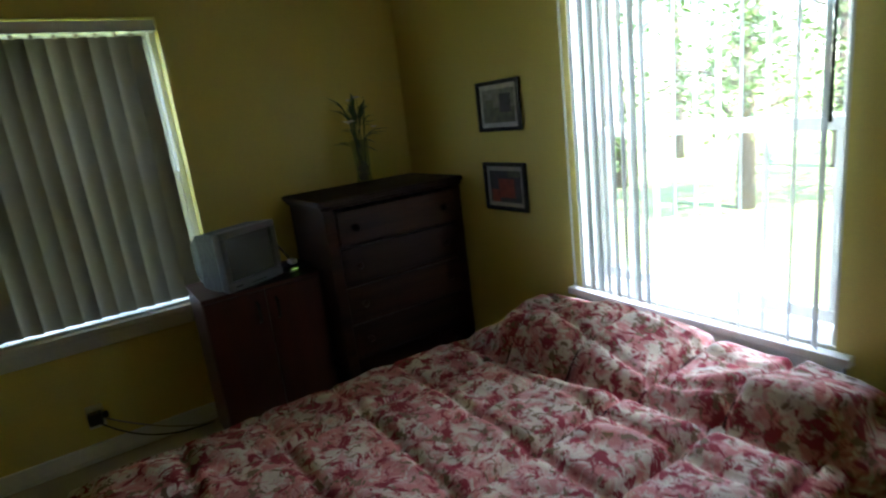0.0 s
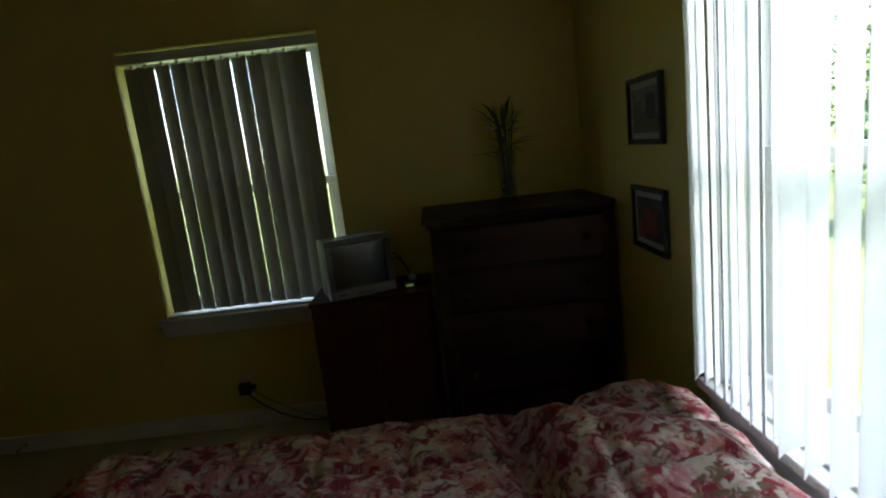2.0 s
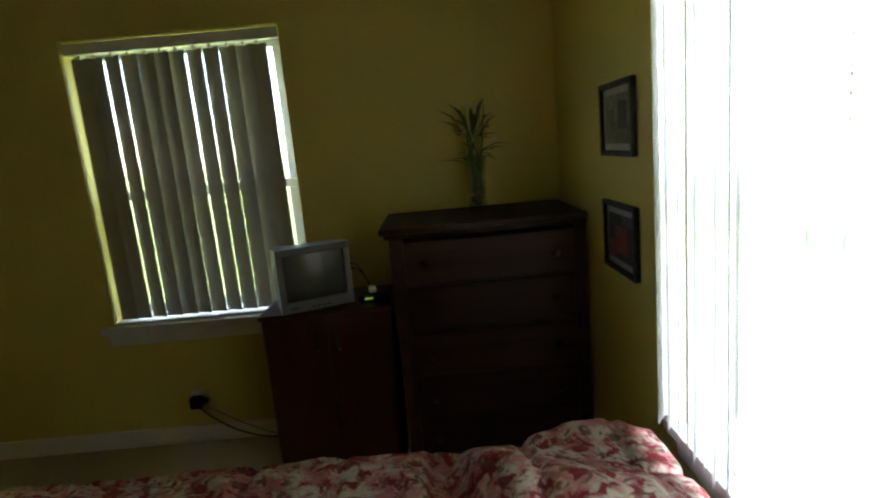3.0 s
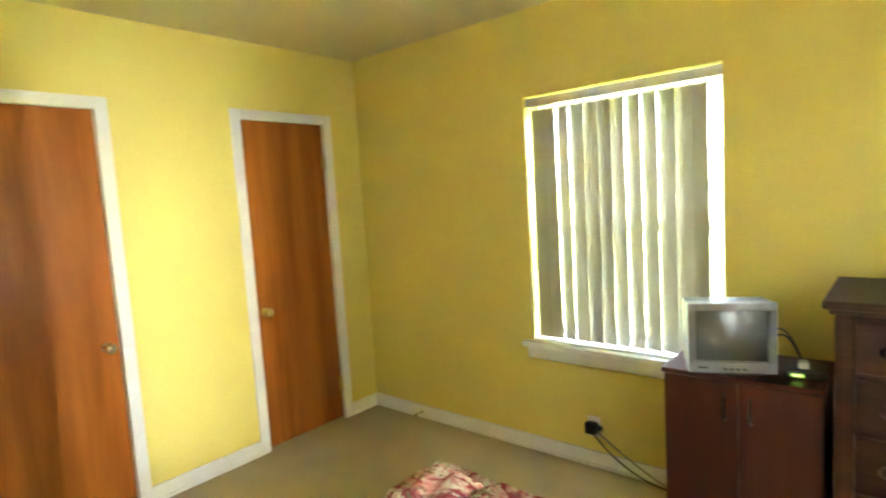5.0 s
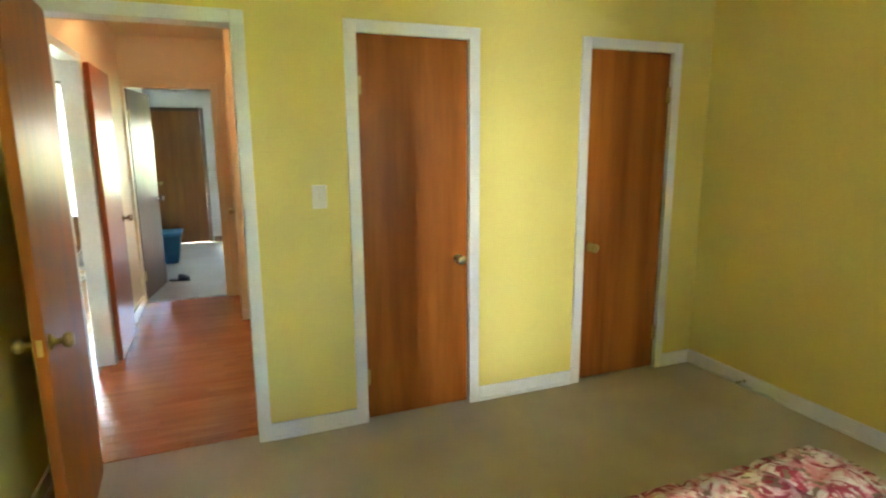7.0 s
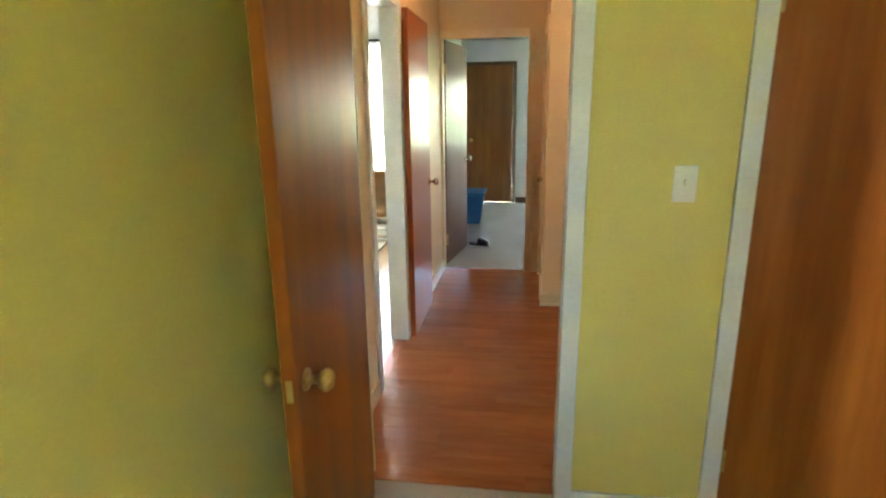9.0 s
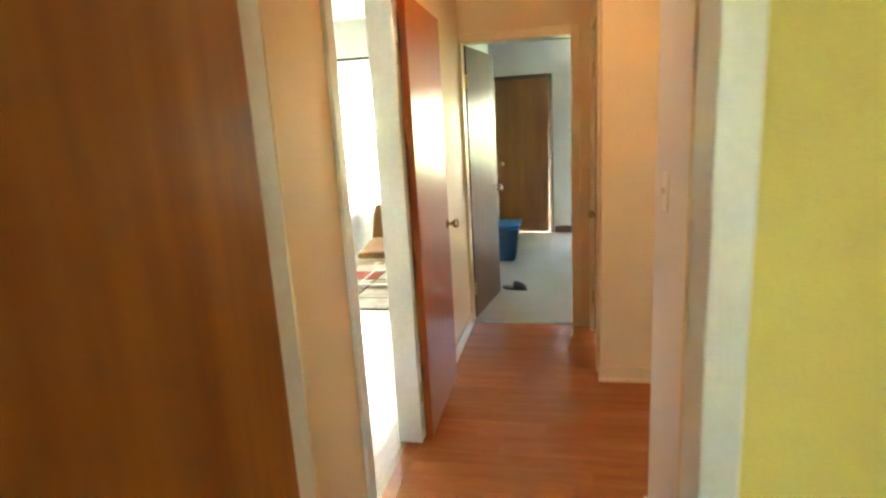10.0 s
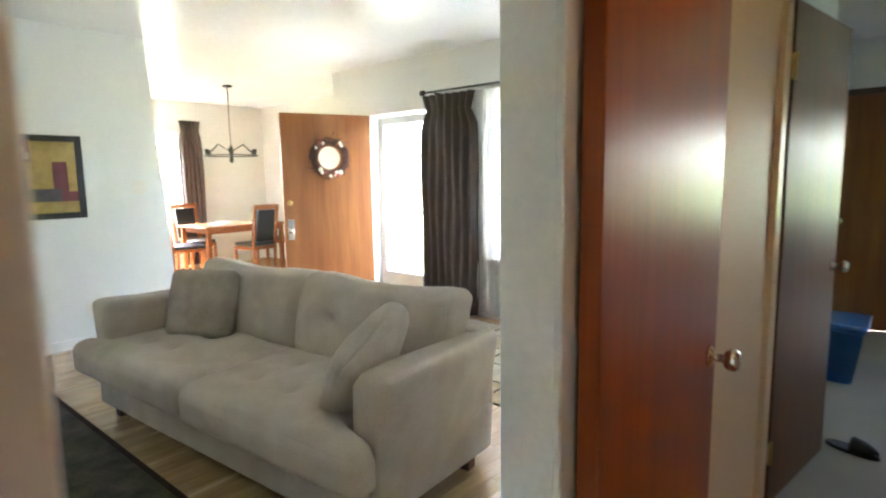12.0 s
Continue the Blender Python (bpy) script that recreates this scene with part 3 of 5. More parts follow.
def make_cabinet():
    x0, x1, yf, yb, h = 0.84, 1.395, 2.90, 3.28, 0.755
    root = thing("cabinet", pose(0, 0, 0), "low red-brown laminate cabinet with two shut doors", "cabinet")
    block("top", (x0 - 0.006, x1 + 0.006, yf - 0.008, yb, h - 0.02, h), CABWOOD, root)
    block("body", (x0, x1, yf + 0.02, yb, 0.0, h - 0.021), CABWOOD, root)
    for a, b, hx in ((x0 + 0.003, (x0 + x1) / 2 - 0.002, -0.045), ((x0 + x1) / 2 + 0.002, x1 - 0.003, 0.045)):
        d = block("cabinet_door", (a, b, yf, yf + 0.019, 0.05, h - 0.025), CABWOOD, root, 0.002)
        c = (x0 + x1) / 2 + hx
        bm = bmesh.new()
        tube(bm, [(c, yf, 0.58), (c, yf - 0.022, 0.59), (c, yf - 0.022, 0.67), (c, yf, 0.68)], 0.006)
        part("handle", bm, BLACKMETAL, d, "dark bow handle", True)
    # television, slightly turned on the cabinet
    tv = thing("television", pose(1.03, 3.06, h, 0, 0, 24), "small silver tube television on the cabinet", "television")
    w, t, f = 0.155, 0.285, -0.17
    bm = bmesh.new()
    box(bm, -w, w, f + 0.03, f + 0.06, 0.012, t, bevel=0.010)
    part("front_shell", bm, SILVER, tv)
    bm = bmesh.new()
    for a in ((-w, w, f, f + 0.032, t - 0.03, t), (-w, w, f, f + 0.032, 0.012, 0.055), (-w, -w + 0.028, f, f + 0.032, 0.055, t - 0.03), (w - 0.028, w, f, f + 0.032, 0.055, t - 0.03)):
        box(bm, *a, bevel=0.004)
    part("bezel", bm, SILVER, tv)
    bm = bmesh.new()
    n = 12
    gr = [[bm.verts.new(((i / n - 0.5) * 0.262, f + 0.022 - 0.016 * (1 - (2 * i / n - 1) ** 2) * (1 - (2 * j / n - 1) ** 2), 0.05 + j / n * 0.212)) for j in range(n + 1)] for i in range(n + 1)]
    for i in range(n):
        for j in range(n):
            bm.faces.new((gr[i][j], gr[i + 1][j], gr[i + 1][j + 1], gr[i][j + 1]))
    part("screen", bm, SCREEN, tv, "bulging dark glass screen", True)
    bm = bmesh.new()
    prof = ((0.151, 0.016, 0.281, f + 0.06), (0.146, 0.02, 0.272, f + 0.19), (0.095, 0.05, 0.22, f + 0.31), (0.09, 0.055, 0.21, f + 0.33))
    rings = [[bm.verts.new(p) for p in ((-a, y, z0), (a, y, z0), (a, y, z1), (-a, y, z1))] for a, z0, z1, y in prof]
    for a, b in zip(rings, rings[1:]):
        for k in range(4):
            bm.faces.new((a[k], a[(k + 1) % 4], b[(k + 1) % 4], b[k]))
    bm.faces.new(rings[-1])
    bm.faces.new(rings[0])
    part("rear_shell", bm, BLACK, tv, "dark plastic rear housing")
    block("foot", (-0.12, 0.12, f + 0.02, f + 0.2, 0, 0.014), BLACK, tv, 0.003)
    for i in range(4):
        block("button", (-0.03 + i * 0.022, -0.017 + i * 0.022, f - 0.003, f + 0.004, 0.024, 0.031), BLACK, tv, 0.001)
    block("badge", (-0.12, -0.085, f - 0.002, f + 0.004, 0.03, 0.036), BLACK, tv, 0.0)
    # small receiver box with cables
    rb = thing("receiver_box", pose(1.325, 3.04, h, 0, 0, 8), "small black receiver box with cables on the cabinet", "receiver")
    block("case", (-0.075, 0.06, -0.06, 0.06, 0.003, 0.032), BLACK, rb, 0.005)
    block("feet", (-0.06, 0.05, -0.05, 0.05, 0, 0.004), BLACK, rb, 0)
    block("plug", (-0.03, 0.005, -0.03, 0.02, 0.033, 0.058), WHITEWARE, rb, 0.006, "white cable plug")
    lm = bpy.data.materials.new("green_display")
    lm.use_nodes = True
    lm.node_tree.nodes["Principled BSDF"].inputs["Emission Color"].default_value = (0.5, 1, 0.15, 1)
    lm.node_tree.nodes["Principled BSDF"].inputs["Emission Strength"].default_value = 0.02
    block("display", (-0.05, -0.015, -0.063, -0.059, 0.014, 0.021), lm, rb, 0)
    for k in range(2):
        bm = bmesh.new()
        pts = []
        for i in range(13):
            s = i / 12
            pts.append((1.31 - 0.14 * s, 3.05 + 0.06 * s, h + 0.045 + 0.07 * math.sin(math.pi * min(1, s * 1.1)) + (0.05 + 0.04 * k) * s))
        tube(bm, pts, 0.004, 6)
        tagged(part("cable", bm, BLACK, None, smooth=True), "thin black cable from the television to the receiver box", "cable", "television cables")


make_dresser()
make_cabinet()


# ---- vase with silk flowers ----
def make_vase():
    v = thing("vase", pose(1.825, 3.13, 1.10), "tall clear glass vase with silk lilies and grasses", "vase")
    bm = bmesh.new()
    lathe(bm, [(0.046, 0.0), (0.048, 0.012), (0.040, 0.05), (0.042, 0.14), (0.050, 0.245), (0.047, 0.245), (0.039, 0.14), (0.037, 0.05), (0.040, 0.018), (0.002, 0.016)], None, 28)
    part("glass", bm, VASEGLASS, v, smooth=True)
    bm = bmesh.new()
    rnd = random.Random(4)
    for i in range(70):
        a, r, z = rnd.uniform(0, 6.3), rnd.uniform(0, 0.026), rnd.uniform(0.026, 0.12)
        bmesh.ops.create_icosphere(bm, subdivisions=1, radius=rnd.uniform(0.007, 0.011), matrix=Matrix.Translation((r * math.cos(a), r * math.sin(a), z)))
    part("filling", bm, STONES, v, "dark pebbles inside the vase")
    bm = bmesh.new()
    for i in range(16):
        a, lean, hh = rnd.uniform(0, 6.3), rnd.uniform(0.01, 0.05), rnd.uniform(0.36, 0.47)
        tube(bm, [(0.012 * math.cos(a), 0.012 * math.sin(a), 0.04), ((0.012 + lean * 0.5) * math.cos(a), (0.012 + lean * 0.5) * math.sin(a), hh * 0.6), ((0.014 + lean) * math.cos(a), (0.014 + lean) * math.sin(a), hh)], [0.003, 0.003, 0.0012], 5)
    part("stems", bm, DARKLEAF, v)
    bm = bmesh.new()
    for i in range(40):
        a = rnd.uniform(0, 6.3)
        base = rnd.uniform(0.2, 0.36)
        ln, w = rnd.uniform(0.06, 0.17), rnd.uniform(0.006, 0.013)
        up = rnd.uniform(-0.25, 0.9) if base < 0.27 else rnd.uniform(0.6, 1.6)
        d, s = Vector((math.cos(a), math.sin(a), 0)), Vector((-math.sin(a), math.cos(a), 0))
        pts = [d * 0.02 + Vector((0, 0, base))]
        pts += [pts[0] + d * ln * 0.5 + Vector((0, 0, ln * 0.5 * up)), pts[0] + d * ln + Vector((0, 0, ln * up * 0.75 - 0.02))]
        vs = [bm.verts.new(pts[0]), bm.verts.new(pts[1] + s * w), bm.verts.new(pts[2]), bm.verts.new(pts[1] - s * w), bm.verts.new(pts[1] + Vector((0, 0, -0.004)))]
        for f3 in ((0, 1, 4), (1, 2, 4), (2, 3, 4), (3, 0, 4)):
            bm.faces.new([vs[k] for k in f3])
    part("leaves", bm, DARKLEAF, v)
    for px, py, pz, s in ((-0.062, -0.03, 0.335, 1.0), (0.01, -0.01, 0.46, 0.6), (0.085, -0.03, 0.30, 0.5), (-0.02, 0.02, 0.45, 0.45)):
        bm = bmesh.new()
        for k in range(7):
            a = k * 0.9
            d, sd = Vector((math.cos(a), math.sin(a) - 0.3, 0.45)), Vector((-math.sin(a), math.cos(a), 0))
            c = Vector((px, py, pz))
            q = [c, c + (d * 0.018 + sd * 0.013) * s, c + d * 0.036 * s, c + (d * 0.018 - sd * 0.013) * s, c + d * 0.018 * s + Vector((0, 0, 0.008))]
            vs = [bm.verts.new(p) for p in q]
            for f3 in ((0, 1, 4), (1, 2, 4), (2, 3, 4), (3, 0, 4)):
                bm.faces.new([vs[m] for m in f3])
        bmesh.ops.create_icosphere(bm, subdivisions=1, radius=0.009 * s, matrix=Matrix.Translation((px, py, pz + 0.008)))
        part("flower", bm, PETAL, v, "cream silk flower", True)


make_vase()


# ---- framed pictures on the east wall ----
def framed_print(name, m, w, h, bands, label, fw=0.022, mat_w=0.03, frame_mat=BLACK):
    """A frame, a mount and an abstract printed sheet; local x to the right, z up, facing -y."""
    root = thing(name, m, label, "picture")
    for nm, d in (("frame_side", (-w / 2, -w / 2 + fw, -0.02, 0, 0, h)), ("frame_side", (w / 2 - fw, w / 2, -0.02, 0, 0, h)), ("frame_side", (-w / 2 + fw, w / 2 - fw, -0.02, 0, 0, fw)), ("frame_side", (-w / 2 + fw, w / 2 - fw, -0.02, 0, h - fw, h))):
        block(nm, d, frame_mat, root, 0.004)
    block("mount", (-w / 2 + fw, w / 2 - fw, -0.008, -0.002, fw, h - fw), PAPER, root, 0)
    a0, a1, b0, b1 = -w / 2 + fw + mat_w, w / 2 - fw - mat_w, fw + mat_w, h - fw - mat_w
    for k, (u0, u1, v0, v1, mm) in enumerate(bands):
        y = -0.0095 - 0.0006 * k
        block("print", (a0 + u0 * (a1 - a0), a0 + u1 * (a1 - a0), y, -0.008, b0 + v0 * (b1 - b0), b0 + v1 * (b1 - b0)), mm, root, 0)
    return root


def ink(name, c, c2=None, scale=25):
    return material(name, c, 0.5, vary=0.08, scale=scale, grain=120, bump=0.0, second=c2)


PAPER = ink("white_mount_card", (0.62, 0.60, 0.56))
INK_GREEN, INK_GREY, INK_RED, INK_DARK = ink("olive_print", (0.20, 0.19, 0.12), (0.09, 0.09, 0.06)), ink("grey_print", (0.34, 0.33, 0.29), (0.15, 0.15, 0.13)), ink("red_print", (0.45, 0.09, 0.05), (0.2, 0.04, 0.03)), ink("dark_print", (0.08, 0.07, 0.08), (0.03, 0.03, 0.035))
GOLD, WINE = ink("ochre_print", (0.46, 0.34, 0.10), (0.32, 0.22, 0.06), 12), ink("wine_print", (0.16, 0.025, 0.035), (0.09, 0.015, 0.02), 12)
framed_print("picture", pose(BE, 2.42, 1.318, 0, 0, -90), 0.31, 0.235, [(0, 1, 0, 1, INK_GREY), (0, 1, 0, 0.45, INK_GREEN), (0.55, 0.9, 0.3, 0.85, INK_DARK), (0.1, 0.35, 0.2, 0.7, INK_GREEN)], "small black-framed grey-green print on the yellow wall", 0.018, 0.022)
framed_print("picture", pose(BE, 2.42, 0.932, 0, 0, -90), 0.31, 0.235, [(0, 1, 0, 1, INK_DARK), (0.3, 0.8, 0.15, 0.75, INK_RED), (0.05, 0.3, 0.0, 0.4, INK_RED), (0.6, 1, 0.8, 1, INK_GREEN)], "small black-framed print with red blooms on the yellow wall", 0.018, 0.022)


# ---- outlet, plug, cables and switches ----
def plate(name, m, label, toggle=True, gang=1):
    root = thing(name, m, label, "switch" if toggle else "outlet")
    w = 0.036 * (1.6 if gang == 2 else 1)
    block("cover_plate", (-w, w, -0.006, 0, -0.058, 0.058), PLASTIC, root, 0.003)
    for g in range(gang):
        c = 0 if gang == 1 else (-0.023 + 0.046 * g)
        if toggle:
            block("toggle", (c - 0.005, c + 0.005, -0.018, -0.005, -0.006, 0.014), PLASTIC, root, 0.002)
        else:
            for z in (-0.022, 0.022):
                block("socket", (c - 0.014, c + 0.014, -0.008, -0.005, z - 0.013, z + 0.013), PLASTIC, root, 0.004)
    return root


plate("light_switch", pose(BW, 0.842, 1.24, 0, 0, 90), "ivory toggle light switch on the yellow wall")
plate("wall_outlet", pose(0.325, BN, 0.225), "white wall outlet low on the yellow wall", False)
adp = thing("power_adapter", pose(0.325, BN - 0.008, 0.225), "black power adapter plugged into the outlet", "adapter")
block("body", (-0.032, 0.028, -0.05, 0, -0.028, 0.032), BLACK, adp, 0.008)
block("side_plug", (0.029, 0.052, -0.03, -0.002, -0.008, 0.016), BLACK, adp, 0.004)
for k, mt in ((0, BLACK), (1, CUSHION)):
    bm = bmesh.new()
    tube(bm, [(0.32 + 0.04 * k + (0.50 - 0.04 * k) * s, BN - 0.045 + 0.01 * math.sin(5 * s), 0.215 - 0.215 * (1 - (1 - s) ** (3 - k)) * (1.0 if s < 1 else 1) + 0.006 + 0.012 * k * math.sin(3.1 * s)) for s in (i / 14 for i in range(15))], 0.004, 6)
    tagged(part("cable", bm, mt, None, smooth=True), ("black cable" if k == 0 else "grey cable") + " hanging from the outlet to the carpet", "cable", "outlet cables")
ds = thing("door_stop", pose(-0.93, BN - 0.02, 0.045), "small metal door stop on the baseboard", "door stop")
bm = bmesh.new()
lathe(bm, [(0.012, 0), (0.012, 0.004), (0.006, 0.008), (0.006, 0.05), (0.010, 0.052), (0.010, 0.066)], pose(0, 0, 0, 90), 10)
part("rod", bm, CHROME, ds, smooth=True)


# ---- hall ----
LO = (-2.862, -2.206)          # opening to the living room in the hall's south wall
HD = (-0.383, 0.358)          # doorway at the hall's end
wall("wall_hall_south", "x", HW, BW - 0.12, HS - 0.06, HS, BH, [(*LO, 0, DOOR)], PEACH, "peach painted hall wall with an opening")
wall("wall_hall_east", "y", HS, HN, BW - 0.12, BW - 0.06, BH, [(*D0, 0, DOOR)], PEACH, "peach painted hall wall round the bedroom doorway")
wall("wall_hall_north", "x", -2.46, BW - 0.12, HN, HN + 0.12, BH, [], PEACH_BLUELIT, "pale hall wall coloured as in bluish bedroom light, with a light switch")
wall("wall_recess_back", "x", -3.73, -2.46, RECESS, RECESS + 0.1, BH, [(-3.12, -2.52, 0, DOOR)], PEACH, "peach wall of the hall recess with a door")
wall("wall_recess_side", "y", 0.49, RECESS, -3.73, -3.61, BH, [], PEACH, "peach wall facing along the hall")
wall("wall_hall_closet", "x", HW, -3.73, 0.49, 0.59, BH, [(-4.40, -3.76, 0, DOOR)], PEACH, "peach hall wall with a closet door")
wall("wall_hall_end", "y", HS - 0.06, 0.60, HW - 0.06, HW, BH, [(*HD, 0, DOOR)], PEACH, "peach wall at the end of the hall with an open doorway")
bm = bmesh.new()
box(bm, HW - 0.12, BW - 0.06, HS - 0.06, RECESS + 0.1, BH + 0.002, BH + 0.1)
structure("ceiling_hall", bm, PEACH, "peach painted hall ceiling", "ceiling")
CAS = 0.055
baseboard("baseboard_hall", "x", HW, LO[0] - CAS, HS, 1, PEACHTRIM)
baseboard("baseboard_hall", "x", LO[1] + CAS, BW - 0.12, HS, 1, PEACHTRIM)
baseboard("baseboard_hall", "x", -2.46, BW - 0.12, HN, -1, TRIM)
baseboard("baseboard_hall", "y", 0.49 - 0.014, RECESS, -3.61, 1, PEACHTRIM)
baseboard("baseboard_hall", "x", -3.59, -3.12 - CAS, RECESS, -1, PEACHTRIM)
baseboard("baseboard_hall", "y", HD[1] + CAS, 0.49, HW, 1, PEACHTRIM)
casing("door_frame_4", "y", *D0, DOOR, BW - 0.12, -1, -0.01, PEACHTRIM, "cream painted frame, hall face of the bedroom doorway")
casing("door_frame_5", "x", *LO, DOOR, HS, 1, 0.10, TRIM, "white painted frame between hall and living room", 0.05)
casing("door_frame_6", "y", *HD, DOOR, HW, 1, 0.12, PEACHTRIM, "cream painted frame at the end of the hall")
casing("door_frame_7", "x", -4.40, -3.76, DOOR, 0.49, -1, 0.06, PEACHTRIM, "cream painted hall closet frame", 0.05)
casing("door_frame_8", "x", -3.12, -2.52, DOOR, RECESS, -1, 0.06, PEACHTRIM, "cream painted frame in the hall recess")
door_leaf("hall_closet_door", pose(-4.395, 0.50, 0), 0.63, DOOR, REDWOOD, "dark red varnished hall closet door, shut", 0.56, BRASS, 0.0, 0.93, knob_sides=(-1,))
door_leaf("bathroom_door", pose(-3.115, RECESS + 0.02, 0), 0.59, DOOR, REDWOOD, "dark red varnished door in the recess, shut", 0.52, BRASS, 0.0, 0.93, knob_sides=(-1,))
door_leaf("living_room_door", pose(LO[0] - 0.028, HS + 0.06, 0, 0, 0, 180.3), 0.69, DOOR, REDWOOD, "red varnished flush door, folded back along the hall wall", 0.63, CHROME, -0.004, 0.95, hinge_y=0.045, knob_sides=(-1,))
door_leaf("far_room_door", pose(HW - 0.10, HD[0] + 0.012, 0, 0, 0, 171), 0.735, DOOR, DARKWOOD, "dark brown varnished flush door, open into the far room", 0.67, CHROME, 0.0, 0.95, knob_sides=(-1, 1))
plate("light_switch", pose(-2.27, HN, 1.25), "ivory toggle light switch on the pale hall wall")


# flush ceiling light that warms the hall
hl = thing("ceiling_light", pose(-2.9, 0.09, BH), "small round white glass ceiling light, lit", "ceiling light")
bm = bmesh.new()
lathe(bm, [(0.10, -0.025), (0.11, -0.01), (0.11, 0.0)], None, 28)
part("base", bm, CHROME, hl, smooth=True)
bm = bmesh.new()
lathe(bm, [(0.02, -0.10), (0.07, -0.085), (0.10, -0.05), (0.10, -0.026)], None, 28)
glow = bpy.data.materials.new("lit_opal_glass")
glow.use_nodes = True
gp = glow.node_tree.nodes["Principled BSDF"]
gp.inputs["Base Color"].default_value = (0.9, 0.85, 0.75, 1)
gp.inputs["Emission Color"].default_value, gp.inputs["Emission Strength"].default_value = (1.0, 0.70, 0.43, 1), HALL_GLOW
part("globe", bm, glow, hl, smooth=True)


# ---- living room ----
LWIN = (-3.05, -1.25, 0.62, 2.12)
FD = (-4.80, -3.90)
wall("wall_living_north", "x", LW - 0.2, BW - 0.5, HS - 0.098, HS - 0.06, LH, [(*LO, 0, DOOR)], WHITE, "white painted living room wall")
wall("wall_living_west", "y", -5.42, HS - 0.12, LW - 0.2, LW, LH, [(*FD, 0, 2.10), LWIN], WHITE, "white painted wall with front door and window")
wall("wall_living_east", "y", LS, HS - 0.12, -1.96, -1.84, LH, [], WHITE, "plain white living room wall")
# south wall, its end flaring out towards the ceiling
bm = bmesh.new()
edge = [(-4.43, 0.0), (-4.42, 0.6), (-4.40, 1.1), (-4.375, 1.5), (-4.35, 1.95), (-4.33, 2.3), (-4.315, LH)]
loop = edge + [(-1.84, LH), (-1.84, 0.0)]
ring0, ring1 = [bm.verts.new((x, LS, z)) for x, z in loop], [bm.verts.new((x, LS - 0.12, z)) for x, z in loop]
bm.faces.new(ring0)
bm.faces.new(list(reversed(ring1)))
for k in range(len(loop)):
    bm.faces.new((ring0[k], ring1[k], ring1[(k + 1) % len(loop)], ring0[(k + 1) % len(loop)]))
structure("wall_living_south", bm, WHITE, "white painted wall ending at the dining room", "wall")
DW, DS, DE = -7.70, -8.90, -4.0
wall("wall_dining_south", "x", DW, DE, DS - 0.15, DS, LH, [(-6.2, -4.7, 0.75, 2.15)], WHITE, "white painted dining room wall with a window")
wall("wall_dining_west", "y", DS - 0.15, -5.42, DW - 0.15, DW, LH, [], WHITE, "white painted dining room wall")
wall("wall_dining_east", "y", DS - 0.15, LS - 0.12, DE, DE + 0.1, LH, [], WHITE, "white painted dining room wall")
wall("wall_dining_north", "x", DW - 0.15, LW - 0.2, -5.54, -5.42, LH, [], WHITE, "short white dining room wall")
bm = bmesh.new()
box(bm, DW - 0.15, -1.84, DS - 0.15, HS - 0.06, LH, LH + 0.1)
structure("ceiling_living", bm, GLOSSY, "glossy white painted living room ceiling", "ceiling")
baseboard("baseboard_living", "x", -4.43, -1.96, LS, 1)
baseboard("baseboard_living", "y", FD[1] + 0.08, HS - 0.12, LW, 1)
baseboard("baseboard_dining", "x", DW, DE, DS, 1)
baseboard("baseboard_dining", "y", DS, -5.54, DW, 1)
casing("door_frame_9", "y", *FD, 2.10, LW, 1, 0.2, TRIM, "white painted front door frame")
sash_window("window_3", "y", *LWIN, LW, -1, "wide white living room window behind sheers")
sash_window("window_4", "x", -6.2, -4.7, 0.75, 2.15, DS, -1, "bright white dining room window")

# front door standing open, with a round light and a wreath
hx, hy, fx, fy = LW + 0.01, FD[0] + 0.01, -5.57, -5.18
fw = math.hypot(fx - hx, fy - hy)
front = thing("front_door", pose(hx, hy, 0, 0, 0, math.degrees(math.atan2(fy - hy, fx - hx))), "orange-brown wooden front door, open into the room", "door")
bm = bmesh.new()
cx, cz, rr, hh = fw * 0.48, 1.62, 0.125, 2.09
angs = sorted([2 * math.pi * k / 32 for k in range(32)] + [math.atan2(zz - cz, xx - cx) % (2 * math.pi) for xx in (0, fw) for zz in (0.01, hh)])
seg = len(angs)
for y in (0.0, 0.044):
    inner = [bm.verts.new((cx + rr * math.cos(angs[k]), y, cz + rr * math.sin(angs[k]))) for k in range(seg)]
    outer = []
    for k in range(seg):
        c, s = math.cos(angs[k]), math.sin(angs[k])
        reach = min((fw - cx if c > 0 else cx) / max(abs(c), 1e-6), (hh - cz if s > 0 else cz - 0.01) / max(abs(s), 1e-6))
        outer.append(bm.verts.new((cx + reach * c, y, cz + reach * s)))
    for k in range(seg):
        bm.faces.new((inner[k], inner[(k + 1) % seg], outer[(k + 1) % seg], outer[k]))
    if y == 0.0:
        first = (inner, outer)
for a, b in zip(first, (inner, outer)):
    for k in range(seg):
        bm.faces.new((a[k], a[(k + 1) % seg], b[(k + 1) % seg], b[k]))
ORANGEWOOD = material("orange_brown_door_veneer", (0.31, 0.12, 0.036), 0.35, vary=0.05, scale=2.2, grain=9, bump=0.0004, stretch=(4.5, 4.5, 0.35), second=(0.23, 0.08, 0.024), coat=0.1)
part("leaf", bm, ORANGEWOOD, front)
bm = bmesh.new()
lathe(bm, [(rr, 0.018), (rr, 0.024)], pose(cx, 0.044, cz, 90), 32)
pane = part("round_pane", bm, CLEAR, front, "round glass light")
pane.visible_shadow = False
bm = bmesh.new()
lathe(bm, [(0.03, 0), (0.03, 0.012), (0.012, 0.016), (0.012, 0.04), (0.03, 0.05), (0.024, 0.07), (0.004, 0.072)], pose(fw - 0.065, 0.044, 0.84, -90), 18)
